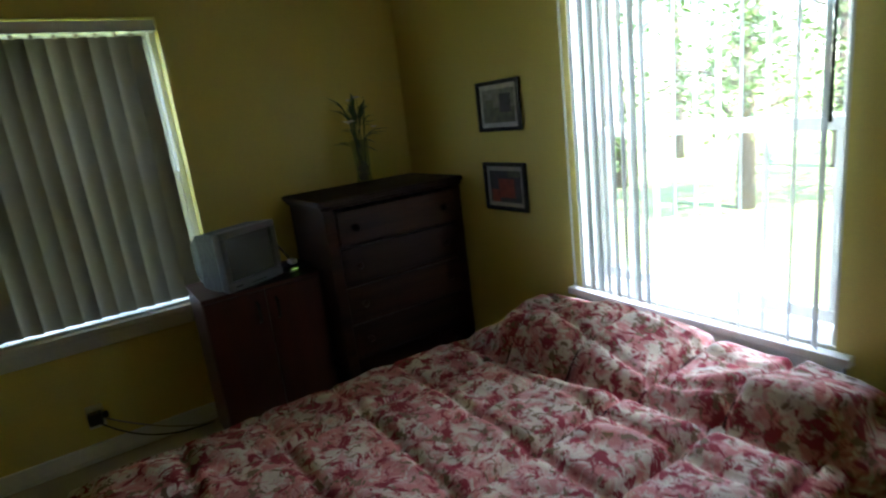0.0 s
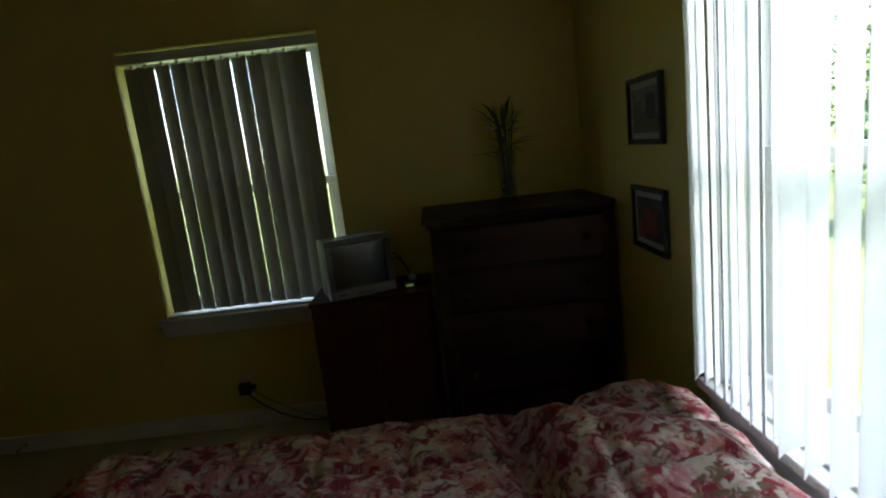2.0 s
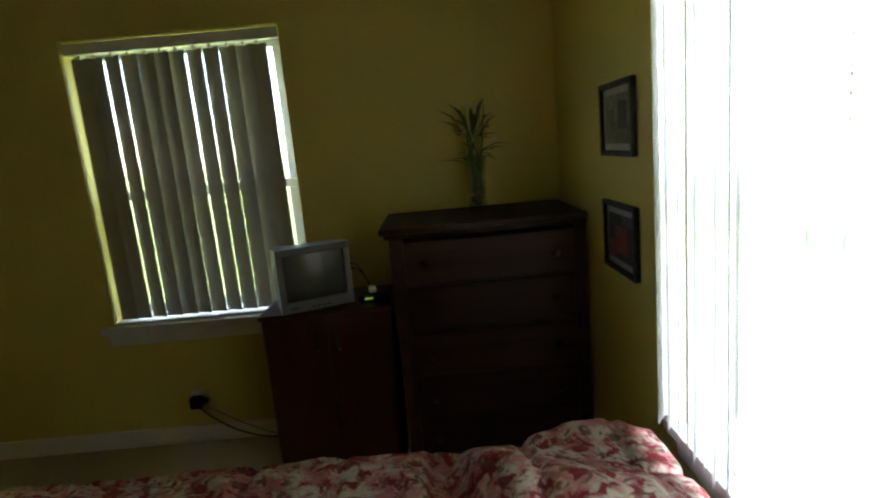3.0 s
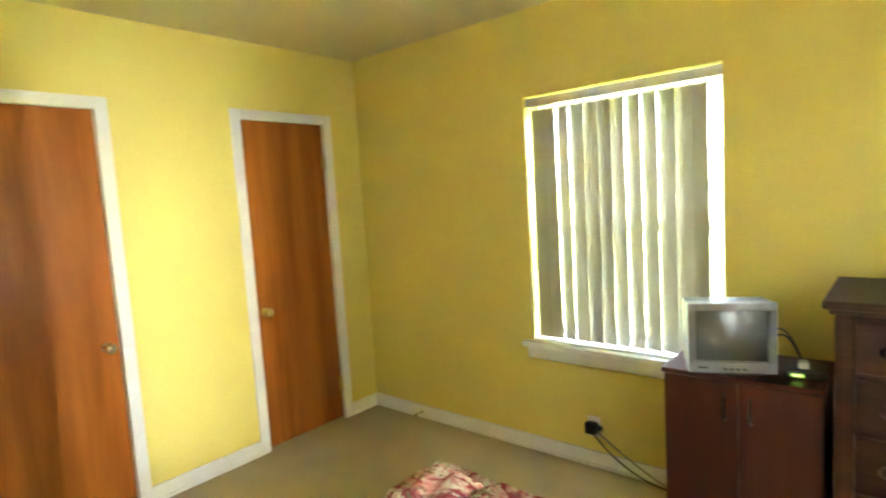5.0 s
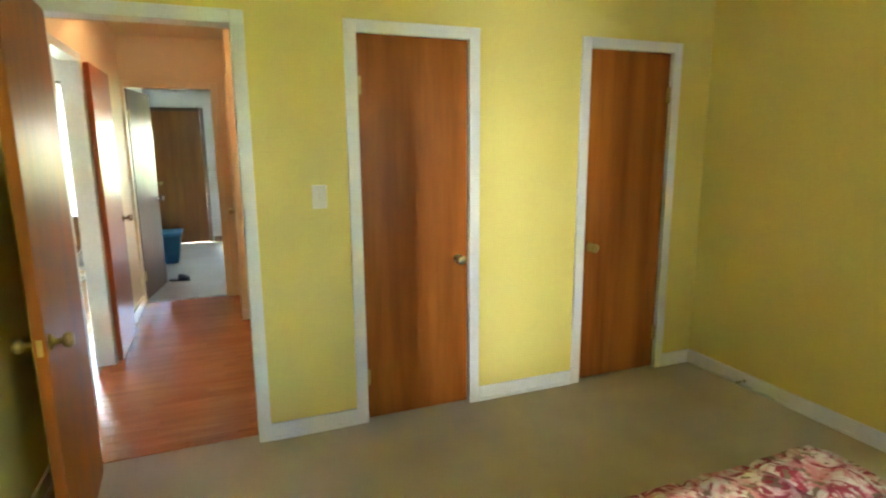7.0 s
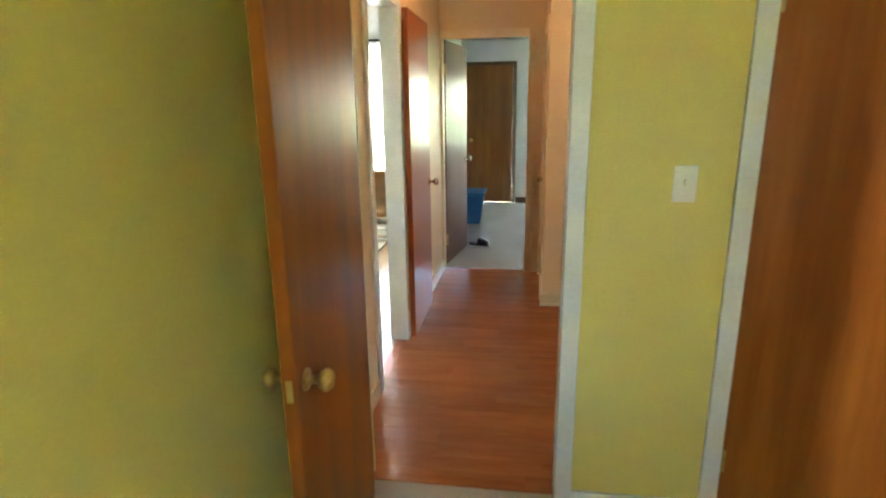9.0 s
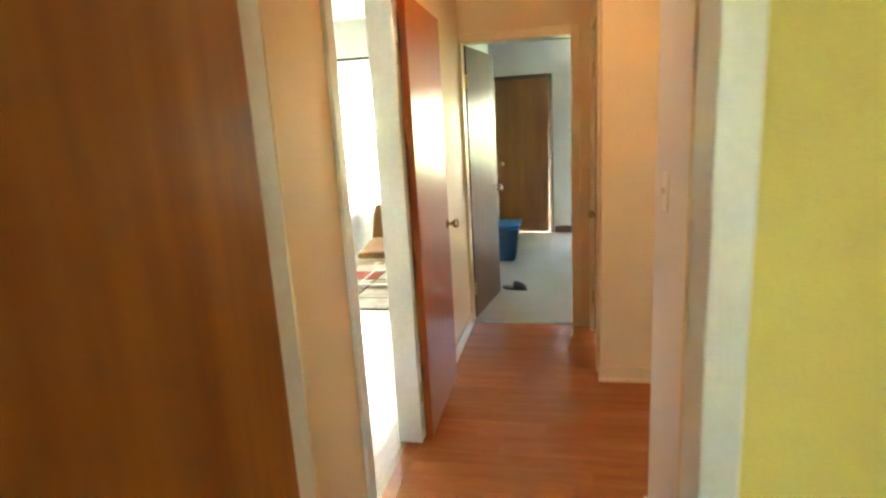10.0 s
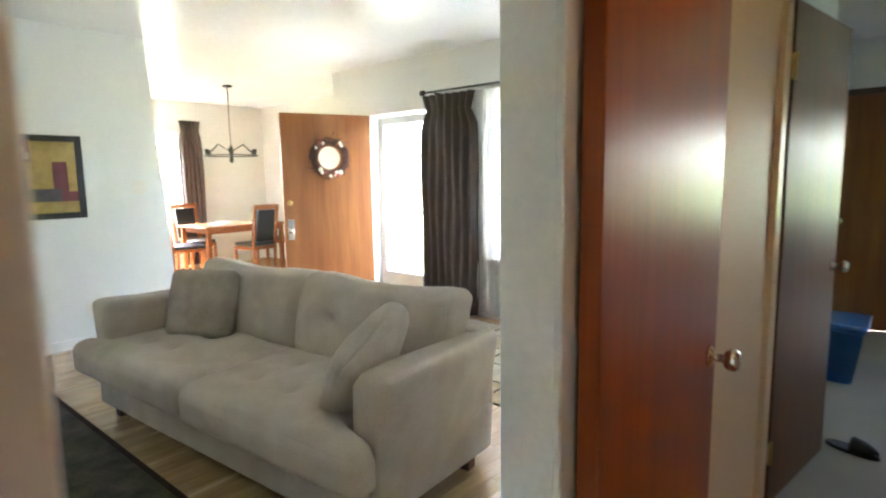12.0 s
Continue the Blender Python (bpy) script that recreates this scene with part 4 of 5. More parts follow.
part("knob", bm, CHROME, front, "grey metal knob", True)
block("escutcheon", (fw - 0.10, fw - 0.03, 0.0435, 0.049, 0.74, 0.96), CHROME, front, 0.002, "grey metal plate behind the knob")
bm = bmesh.new()
lathe(bm, [(0.028, 0), (0.028, 0.014), (0.004, 0.02)], pose(fw - 0.065, 0.044, 1.14, -90), 18)
part("deadbolt", bm, BRASS, front, "brass deadbolt", True)
wr = thing("wreath", front.matrix_world @ pose(cx, 0.06, cz), "dark twig wreath with white and red flowers on the front door", "wreath")
bm = bmesh.new()
rnd = random.Random(8)
for k in range(95):
    a0 = rnd.uniform(0, 6.28)
    r0 = rnd.uniform(0.145, 0.215)
    tube(bm, [(math.cos(a0 + d) * (r0 + rnd.uniform(-0.014, 0.02)), rnd.uniform(-0.01, 0.03), math.sin(a0 + d) * (r0 + rnd.uniform(-0.014, 0.02))) for d in (0, 0.25, 0.5, 0.75, 1.0)], 0.005, 5)
for k in range(18):
    a0 = rnd.uniform(0, 6.28)
    tube(bm, [(math.cos(a0) * 0.2, 0.01, math.sin(a0) * 0.2), (math.cos(a0 + 0.2) * rnd.uniform(0.23, 0.30), 0.02, math.sin(a0 + 0.2) * rnd.uniform(0.23, 0.30))], 0.003, 4)
part("twig_ring", bm, ink("dark_twigs", (0.10, 0.035, 0.025)), wr)
for k in range(16):
    a0 = (0.9, 2.3, 4.2, 4.7, 5.2)[k % 5] + rnd.uniform(-0.25, 0.25)
    bm = bmesh.new()
    bmesh.ops.create_icosphere(bm, subdivisions=1, radius=rnd.uniform(0.016, 0.03), matrix=Matrix.Translation((0.185 * math.cos(a0) + rnd.uniform(-0.02, 0.02), 0.035, 0.185 * math.sin(a0) + rnd.uniform(-0.02, 0.02))) @ Matrix.Diagonal((1, 0.5, 1, 1)))
    part("flower", bm, PETAL if k % 3 else INK_RED, wr)

# storm door in the front doorway
sd = thing("storm_door", pose(0, 0, 0), "white storm door with a full glass pane, shut", "door")
for nm, d in (("stile", (LW - 0.18, LW - 0.145, FD[0] + 0.01, FD[0] + 0.09, 0.02, 2.08)), ("stile", (LW - 0.18, LW - 0.145, FD[1] - 0.09, FD[1] - 0.01, 0.02, 2.08)), ("rail", (LW - 0.18, LW - 0.145, FD[0] + 0.09, FD[1] - 0.09, 1.99, 2.08)), ("rail", (LW - 0.18, LW - 0.145, FD[0] + 0.09, FD[1] - 0.09, 0.02, 0.30))):
    block(nm, d, TRIM, sd, 0.004)
pane = block("pane", (LW - 0.165, LW - 0.161, FD[0] + 0.088, FD[1] - 0.088, 0.298, 1.992), CLEAR, sd, 0)
pane.visible_shadow = False


def curtain(name, axis, a0, a1, line, z0, z1, folds, amp, mat, label, pinch=None):
    """A hanging cloth in soft folds, gathered at pinch (height, share)."""
    bm = bmesh.new()
    n, rows = folds * 10, 14
    grid = []
    for j in range(rows + 1):
        z = z0 + (z1 - z0) * j / rows
        row = []
        for i in range(n + 1):
            s = i / n
            a = a0 + (a1 - a0) * s
            sq = 1 - 0.22 * math.exp(-((z - z1 + 0.12) / 0.10) ** 2) if pinch else 1
            a = (a0 + a1) / 2 + (a - (a0 + a1) / 2) * sq
            w = amp * math.sin(2 * math.pi * folds * s + 0.8 * math.sin(3 * s + z)) * (0.7 + 0.3 * math.sin(7 * s + 1.3 * z)) + 0.3 * amp * math.sin(5.3 * z + 9 * s)
            row.append(bm.verts.new((a, line + w, z) if axis == "x" else (line + w, a, z)))
        grid.append(row)
    for j in range(rows):
        for i in range(n):
            bm.faces.new((grid[j][i], grid[j][i + 1], grid[j + 1][i + 1], grid[j + 1][i]))
    root = thing(name, Matrix(), label, "curtain")
    ob = part("cloth", bm, mat, root, smooth=True)
    md = ob.modifiers.new("thick", 'SOLIDIFY')
    md.thickness = 0.003
    return root


curtain("curtain", "y", -3.88, -3.18, LW + 0.11, 0.03, 2.20, 7, 0.035, DRAPE, "dark brown satin curtain drawn beside the window", True)
curtain("sheer_curtain", "y", -3.25, -1.10, LW + 0.06, 0.06, 2.20, 16, 0.02, SHEER, "white sheer curtain over the bright window")
rod = thing("curtain_rod", Matrix(), "black iron curtain rod with square finial", "curtain rod")
bm = bmesh.new()
tube(bm, [(LW + 0.10, -3.84, 2.235), (LW + 0.10, -0.95, 2.235)], 0.011, 10)
part("rod", bm, BLACKMETAL, rod, smooth=True)
block("finial", (LW + 0.08, LW + 0.12, -3.90, -3.85, 2.21, 2.26), BLACKMETAL, rod, 0.006)
for yy in (-3.7, -1.1):
    block("bracket", (LW, LW + 0.11, yy - 0.008, yy + 0.008, 2.205, 2.224), BLACKMETAL, rod, 0.002)


# ---- sofa ----
def soft_block(bm, x0, x1, y0, y1, z0, z1, r=0.05, puff=0.03, cuts=9, seed=0.0, tufts=(), wrinkle=0.006):
    """A padded block with rounded edges, crowned faces, faint wrinkles and sunk tufts."""
    made = bmesh.ops.create_cube(bm, size=2.0)["verts"]
    bmesh.ops.subdivide_edges(bm, edges=list({e for v in made for e in v.link_edges}), cuts=cuts, use_grid_fill=True)
    c = Vector(((x0 + x1) / 2, (y0 + y1) / 2, (z0 + z1) / 2))
    half = Vector(((x1 - x0) / 2, (y1 - y0) / 2, (z1 - z0) / 2))
    r = min(r, 0.98 * min(half))
    for v in bm.verts:
        p = v.co.copy()
        # crowd the grid towards the edges, where the rounding is
        q = Vector(math.sin(p[k] * math.pi / 2) * half[k] for k in range(3))
        core = Vector(max(-half[k] + r, min(half[k] - r, q[k])) for k in range(3))
        d = q - core
        if d.length > 1e-6:
            q = core + d.normalized() * r
        swell = [1 - (q[k] / half[k]) ** 2 for k in range(3)]
        for k in range(3):
            i, j = (k + 1) % 3, (k + 2) % 3
            if abs(p[k]) > 0.999:
                q[k] += math.copysign(puff * (max(0, swell[i]) * max(0, swell[j])) ** 0.6 * (1.0 if half[k] == min(half) else 0.08), p[k])
        w = q + Vector((seed, seed * 0.7, 0))
        q += wrinkle * Vector((noise.noise(w * 6), noise.noise(w * 6 + Vector((9, 0, 0))), noise.noise(w * 6 + Vector((0, 9, 0))))) + 0.35 * wrinkle * noise.noise_vector(w * 17)
        v.co = c + q
    thin = min(range(3), key=lambda k: half[k])
    for spot in tufts:
        for v in bm.verts:
            dd = (v.co - Vector(spot)).length
            if dd < 0.22:
                v.co[thin] += (1 if c[thin] > v.co[thin] else -1) * (0.045 * math.exp(-(dd / 0.036) ** 2) + 0.022 * math.exp(-(dd / 0.10) ** 2))


def make_sofa():
    xb, yn, yf = -0.90, 0.0, -2.42       # back, near end, far end; the arms' fronts lie at x = 0
    at = pose(-3.37, -1.31, 0, 0, 0, 3.5)
    root = thing("sofa", at, "oatmeal chenille two-seat sofa with tufted cushions", "sofa")
    mid = (yn + yf) / 2

    def soft(name, dims, mat=SOFA, m=None, shape=None, **kw):
        bm = bmesh.new()
        soft_block(bm, *dims, **kw)
        if shape:
            for v in bm.verts:
                v.co = shape(v.co)
        ob = part(name, bm, mat, root, "", True)
        if m:
            ob.matrix_local = m
        return ob
    soft("base", (xb + 0.05, 0.03, yf + 0.11, yn - 0.11, 0.09, 0.315), r=0.02, puff=0.004, cuts=12, wrinkle=0.003)
    soft("back_frame", (xb, xb + 0.18, yf + 0.12, yn - 0.12, 0.10, 0.70), r=0.05, puff=0.008, cuts=14)
    for end, way in ((yn, -1), (yf, 1)):
        def flare(co, end=end, way=way):
            k = (co.z - 0.09) / 0.6
            near_out = 1 - abs(co.y - end) / 0.20
            return Vector((co.x, co.y + way * (0.10 * (1 - k) * near_out + 0.09 * max(0, -co.x) * near_out), co.z - 0.03 * max(0, -co.x)))
        soft("arm", (xb + 0.02, 0.0, min(end, end + way * 0.20), max(end, end + way * 0.20), 0.09, 0.70), r=0.048, puff=0.012, cuts=18, seed=3.0 + end, shape=flare, wrinkle=0.004)
    for outer, way, sd_ in ((yn, 1, 1.0), (yf, -1, 8.0)):
        inner, side = mid + way * 0.011, outer - way * 0.205

        def tee(co, outer=outer, way=way, inner=inner, side=side):
            # the cushion is wider before the arm than beside it
            k = max(0.0, min(1.0, (0.035 - co.x) / 0.05))
            share = (co.y - inner) / (outer - inner)
            y = co.y + k * share ** 3 * (side - outer)
            drop = 0.018 * max(0.0, co.x / 0.13) ** 2
            return Vector((co.x, y, co.z - drop))
        lo, hi = min(inner, outer - way * 0.03), max(inner, outer - way * 0.03)
        tf = [(x, inner + (outer - inner) * s, 0.505) for x in (-0.12, -0.36) for s in (0.20, 0.43, 0.66)]
        soft("seat_cushion", (xb + 0.30, 0.135, lo, hi, 0.305, 0.475), r=0.05, puff=0.034, seed=sd_, cuts=44, tufts=tf, shape=tee)
        lo, hi = min(inner, outer - way * 0.19), max(inner, outer - way * 0.19)
        tb = [(0.15, inner + (side - inner) * s, 0.18) for s in (0.30, 0.70)]

        def sag(co, lo=lo, hi=hi):
            # the top edge sags between its corners and leans back
            u = (co.y - lo) / (hi - lo)
            top = max(0.0, co.z) / 0.42
            return Vector((co.x - 0.05 * top ** 3, co.y, co.z - 0.028 * top * math.sin(math.pi * max(0, min(1, u))) ** 2 + 0.012 * top))
        soft("back_cushion", (-0.11, 0.11, lo, hi, -0.05, 0.41), r=0.06, puff=0.055, seed=sd_ + 3, cuts=40, tufts=tb, m=pose(xb + 0.27, 0, 0.465, 0, -11), shape=sag)
    for a in (xb + 0.16, -0.06):
        for b in (yf + 0.19, yn - 0.19):
            bm = bmesh.new()
            box(bm, a - 0.03, a + 0.03, b - 0.03, b + 0.03, 0, 0.095, bevel=0.006)
            part("foot", bm, CABWOOD, root, "dark wooden foot")
    for nm, m in (("near", pose(-0.20, -0.31, 0.655, -33, 24, 5)), ("far", pose(-0.40, yf + 0.57, 0.665, -18, 0, 116))):
        bm = bmesh.new()
        soft_block(bm, -0.21, 0.21, -0.05, 0.05, -0.20, 0.20, r=0.045, puff=0.05, seed=len(nm) * 2.0, cuts=22)
        cu = part("throw_cushion", bm, CUSHION if nm == "far" else SOFA, None, smooth=True)
        cu.matrix_world = at @ m
        tagged(cu, "square taupe throw cushion leaning in the sofa corner" if nm == "far" else "square oatmeal throw cushion with piped edge leaning on the sofa arm", "cushion", "cushions on the sofa")
        bm = bmesh.new()
        loop = [(sx * 0.205, 0.0, sz * 0.195) for sx, sz in ((-1, -0.9), (-0.9, -1), (0, -1.02), (0.9, -1), (1, -0.9), (1.02, 0), (1, 0.9), (0.9, 1), (0, 1.02), (-0.9, 1), (-1, 0.9), (-1.02, 0), (-1, -0.9))]
        tube(bm, loop, 0.007, 7)
        part("piping", bm, cu.data.materials[0], cu, "corded edge", True)


make_sofa()

# ---- rugs ----
def rug(name, x0, x1, y0, y1, base, tiles, label):
    root = thing(name, Matrix(), label, "rug")
    block("rug_body", (x0, x1, y0, y1, 0.001, 0.012), base, root, 0.004)
    for u0, u1, v0, v1, mm in tiles:
        block("pattern_field", (x0 + u0 * (x1 - x0), x0 + u1 * (x1 - x0), y0 + v0 * (y1 - y0), y0 + v1 * (y1 - y0), 0.008, 0.0135), mm, root, 0.001)


RUG_TAN, RUG_SAND, RUG_RED, RUG_DARK = (material(nm, c, 0.95, vary=0.1, scale=9, grain=240, bump=0.004, spec=0.1) for nm, c in (("tan_pile", (0.42, 0.34, 0.20)), ("sand_pile", (0.56, 0.50, 0.37)), ("rust_pile", (0.30, 0.06, 0.03)), ("dark_brown_pile", (0.06, 0.04, 0.03))))
rnd = random.Random(12)
tl = []
for i in range(5):
    for j in range(6):
        tl.append((i / 5 + 0.007, (i + 1) / 5 - 0.007, j / 6 + 0.005, (j + 1) / 6 - 0.005, RUG_RED if (i, j) == (1, 4) else rnd.choice((RUG_TAN, RUG_SAND, RUG_SAND))))
rug("area_rug", -6.30, -4.78, -3.6, -1.15, RUG_DARK, tl, "tan and rust patterned rug behind the sofa")
rug("area_rug", -3.12, -2.0, -4.4, -2.2, RUG_DARK, [(0.03, 0.97, 0.02, 0.98, material("black_olive_pile", (0.055, 0.05, 0.035), 0.95, vary=0.3, scale=7, grain=200, bump=0.004, second=(0.15, 0.13, 0.09)))], "dark patterned rug before the sofa")

lounge = thing("lounge_chair", pose(-5.75, -1.42, 0, 0, 0, 90), "brown padded chair on a white tube frame by the window", "chair")
TAN = material("brown_padded_fabric", (0.26, 0.13, 0.05), 0.85, vary=0.08, scale=8, grain=200, bump=0.002, spec=0.15)
for nm, dims, m in (("seat", (-0.24, 0.24, -0.24, 0.24, -0.035, 0.035), pose(0, 0, 0.33, 8)), ("backrest", (-0.24, 0.24, -0.035, 0.035, 0, 0.42), pose(0, 0.22, 0.33, -24))):
    bm = bmesh.new()
    soft_block(bm, *dims, r=0.03, puff=0.012, cuts=8)
    part(nm, bm, TAN, lounge, smooth=True).matrix_local = m
for sx in (-0.26, 0.26):
    bm = bmesh.new()
    tube(bm, [(sx, 0.36, 0.62), (sx, 0.24, 0.33), (sx, -0.22, 0.30), (sx, -0.30, 0.16), (sx, -0.26, 0.02), (sx, -0.1, 0.012), (sx, 0.32, 0.012)], 0.011, 8)
    part("frame_tube", bm, WHITEWARE, lounge, "white tube frame", True)
for y, z in ((0.32, 0.012), (-0.26, 0.02), (0.30, 0.50)):
    bm = bmesh.new()
    tube(bm, [(-0.26, y, z), (0.26, y, z)], 0.009, 8)
    part("cross_tube", bm, WHITEWARE, lounge, smooth=True)
framed_print("painting", pose(-3.47, LS, 1.10, 0, 0, 180), 0.54, 0.67, [(0, 1, 0, 1, GOLD), (0, 0.3, 0.72, 1, WINE), (0.62, 0.85, 0.1, 0.72, WINE), (0.45, 0.72, 0.72, 1, GOLD), (0, 1, 0.0, 0.16, GOLD), (0, 0.75, 0.16, 0.34, INK_DARK), (0.08, 0.2, 0.34, 0.62, INK_DARK), (0.72, 1, 0.16, 0.30, WINE), (0.1, 0.22, 0.82, 0.92, PAPER), (0.18, 0.28, 0.75, 0.84, PAPER)], "black-framed still life in ochre and wine red", 0.05, 0.0)
plate("light_switch", pose(-4.17, LS, 1.34, 0, 0, 180), "double light switch on the white wall", True, 2)
plate("wall_outlet", pose(-3.70, LS, 0.31, 0, 0, 180), "white wall outlet low on the white wall", False)


# ---- dining room ----
tbl = thing("dining_table", pose(-6.45, -7.85, 0), "cherry wood dining table with laid plates", "table")
block("tabletop", (-0.65, 0.65, -0.45, 0.45, 0.715, 0.745), TABLEWOOD, tbl, 0.008)
for sx in (-0.58, 0.58):
    for sy in (-0.38, 0.38):
        block("leg", (sx - 0.03, sx + 0.03, sy - 0.03, sy + 0.03, 0, 0.714), TABLEWOOD, tbl, 0.006)
block("apron", (-0.56, 0.56, -0.37, 0.37, 0.64, 0.714), TABLEWOOD, tbl, 0.004)
for px, py in ((0.35, 0.2), (-0.3, 0.22), (0.05, -0.2)):
    pl = thing("plate", tbl.matrix_world @ pose(px, py, 0.745), "white dinner plate on the dining table", "plate", "plates on the table")
    bm = bmesh.new()
    lathe(bm, [(0.07, 0), (0.12, 0.012), (0.125, 0.016), (0.08, 0.007), (0.002, 0.006)], None, 24)
    part("dish", bm, WHITEWARE, pl, smooth=True)


def dining_chair(m):
    c = thing("dining_chair", m, "cherry wood dining chair with black padded seat and back", "chair", "chairs round the dining table")
    block("seat", (-0.21, 0.21, -0.21, 0.21, 0.44, 0.49), LEATHER, c, 0.018)
    block("seat_frame", (-0.215, 0.215, -0.215, 0.215, 0.39, 0.44), TABLEWOOD, c, 0.004)
    for sx in (-0.195, 0.195):
        block("leg", (sx - 0.019, sx + 0.019, 0.176, 0.214, 0, 0.39), TABLEWOOD, c, 0.004)
        bm = bmesh.new()
        for z0, z1, ya, yb in ((0, 0.45, -0.215, -0.205), (0.45, 1.02, -0.205, -0.29)):
            vs = [bm.verts.new(p) for z, y in ((z0, ya), (z1, yb)) for p in ((sx - 0.019, y - 0.018, z), (sx + 0.019, y - 0.018, z), (sx + 0.019, y + 0.018, z), (sx - 0.019, y + 0.018, z))]
            for f4 in ((0, 1, 5, 4), (1, 2, 6, 5), (2, 3, 7, 6), (3, 0, 4, 7), (0, 3, 2, 1), (4, 5, 6, 7)):
                bm.faces.new([vs[k] for k in f4])
        part("back_post", bm, TABLEWOOD, c)
    block("top_rail", (-0.214, 0.214, -0.31, -0.27, 0.97, 1.04), TABLEWOOD, c, 0.008)
    b = block("backrest", (-0.15, 0.15, -0.022, 0.022, 0, 0.46), LEATHER, c, 0.012)
    b.matrix_local = pose(0, -0.215, 0.51, 8.5)
    return c


ch = dining_chair(pose(-5.76, -7.88, 0, 0, 0, 70))
copy_thing(ch, pose(-6.52, -7.38, 0, 0, 0, -172))
copy_thing(ch, pose(-6.15, -8.45, 0, 0, 0, 5))
copy_thing(ch, pose(-7.3, -7.8, 0, 0, 0, -90))
cl = thing("chandelier", pose(-6.05, -7.05, 0), "black iron ring chandelier with small shades, unlit", "chandelier")
bm = bmesh.new()
lathe(bm, [(0.06, LH - 0.025), (0.065, LH - 0.008), (0.05, LH)], None, 20)
part("canopy", bm, BLACKMETAL, cl, smooth=True)
bm = bmesh.new()
tube(bm, [(0, 0, LH - 0.02), (0, 0, 1.72)], 0.006)
part("stem", bm, BLACKMETAL, cl)
bm = bmesh.new()
tube(bm, [(0.34 * math.cos(2 * math.pi * k / 24), 0.34 * math.sin(2 * math.pi * k / 24), 1.72) for k in range(25)], 0.008)
part("ring", bm, BLACKMETAL, cl)
bm = bmesh.new()
lathe(bm, [(0.004, 1.62), (0.025, 1.64), (0.03, 1.68), (0.012, 1.72), (0.035, 1.80), (0.01, 1.86)], None, 16)
part("hub", bm, BLACKMETAL, cl, smooth=True)
for k in range(6):
    a = k * math.pi / 3
    bm = bmesh.new()
    tube(bm, [(0.02 * math.cos(a), 0.02 * math.sin(a), 1.78), (0.18 * math.cos(a), 0.18 * math.sin(a), 1.87), (0.34 * math.cos(a), 0.34 * math.sin(a), 1.73)], 0.006)
    arm = part("arm", bm, BLACKMETAL, cl, smooth=True)
    bm = bmesh.new()
    lathe(bm, [(0.014, 1.73), (0.026, 1.75), (0.03, 1.80), (0.022, 1.80), (0.01, 1.76)], Matrix.Translation((0.34 * math.cos(a), 0.34 * math.sin(a), 0)), 12)
    part("candle_cup", bm, BLACKMETAL, arm, smooth=True)
curtain("curtain", "x", -6.52, -6.17, DS + 0.10, 0.05, 2.33, 5, 0.03, DRAPE, "dark curtain beside the dining room window", True)


# ---- far room ----
FW, FS, FN = -8.08, -2.6, 3.0
wall("wall_far_west", "y", -0.62, 0.42, FW - 0.12, FW, BH, [(-0.56, 0.145, 0, DOOR)], WHITE, "white far room wall with a wooden door")
# unseen backing, added to stop sky light shining through the far door's gap
wall("wall_far_backing", "y", -0.72, 0.30, FW - 0.40, FW - 0.34, BH, [], WHITE, "unseen backing wall that stops sky light behind the far door")
wall("wall_far_south", "x", FW - 0.12, HW - 0.12, -0.72, -0.62, BH, [], WHITE, "white far room wall")
wall("wall_far_end", "y", 0.30, FN, -9.75, -9.60, BH, [(0.62, 1.75, 0.80, 1.95)], WHITE, "white far wall with a window")
wall("wall_far_return", "x", -9.75, FW - 0.12, 0.30, 0.42, BH, [], WHITE, "white far room return wall")
wall("wall_far_north", "x", -9.75, HW - 0.12, FN, FN + 0.1, BH, [], WHITE, "white far room wall")
wall("wall_far_east", "y", -0.72, FN, HW - 0.12, HW - 0.06, BH, [(*HD, 0, DOOR)], WHITE, "white far room wall round the doorway")
bm = bmesh.new()
box(bm, -9.75, HW - 0.12, -0.72, FN, BH, BH + 0.1)
structure("ceiling_far", bm, WHITE, "white painted far room ceiling", "ceiling")
bm = bmesh.new()
box(bm, -9.75, HW - 0.06, -0.72, FN, -0.1, 0.0)
structure("floor_far", bm, GREYCARPET, "pale grey carpet", "floor")
BROWNTRIM = material("brown_stained_trim", (0.14, 0.075, 0.035), 0.5, vary=0.06, scale=4, grain=40, bump=0.0005, stretch=(4, 4, 0.5))
baseboard("baseboard_far", "y", 0.20, 0.42, FW, 1, BROWNTRIM)
casing("door_frame_10", "y", -0.56, 0.145, DOOR, FW, 1, 0.06, BROWNTRIM, "brown stained frame of the far door", 0.045)
door_leaf("far_door", pose(FW - 0.02, -0.555, 0, 0, 0, 90), 0.695, DOOR, material("brown_door_veneer", (0.34, 0.135, 0.03), 0.35, vary=0.05, scale=2.2, grain=9, bump=0.0004, stretch=(4.5, 4.5, 0.35), second=(0.24, 0.085, 0.018), coat=0.15), "brown varnished flush door, shut", 0.07, BRASS, None, 0.95, knob_sides=(-1,))
sash_window("window_5", "y", 0.62, 1.75, 0.80, 1.95, -9.60, -1, "white window of the far room")
sh = thing("roller_shade", Matrix(), "olive brown fabric valance over the far window", "shade")
block("fabric", (-9.59, -9.55, 0.56, 1.80, 1.86, 2.10), material("olive_fabric", (0.30, 0.22, 0.09), 0.9, vary=0.08, scale=12, grain=200, bump=0.001), sh, 0.008)
block("rail", (-9.595, -9.56, 0.58, 1.78, 1.84, 1.862), BROWNTRIM, sh, 0.003)
ben = thing("wooden_chair", pose(-9.0, 1.0, 0), "light wooden slatted chair by the far window", "chair")
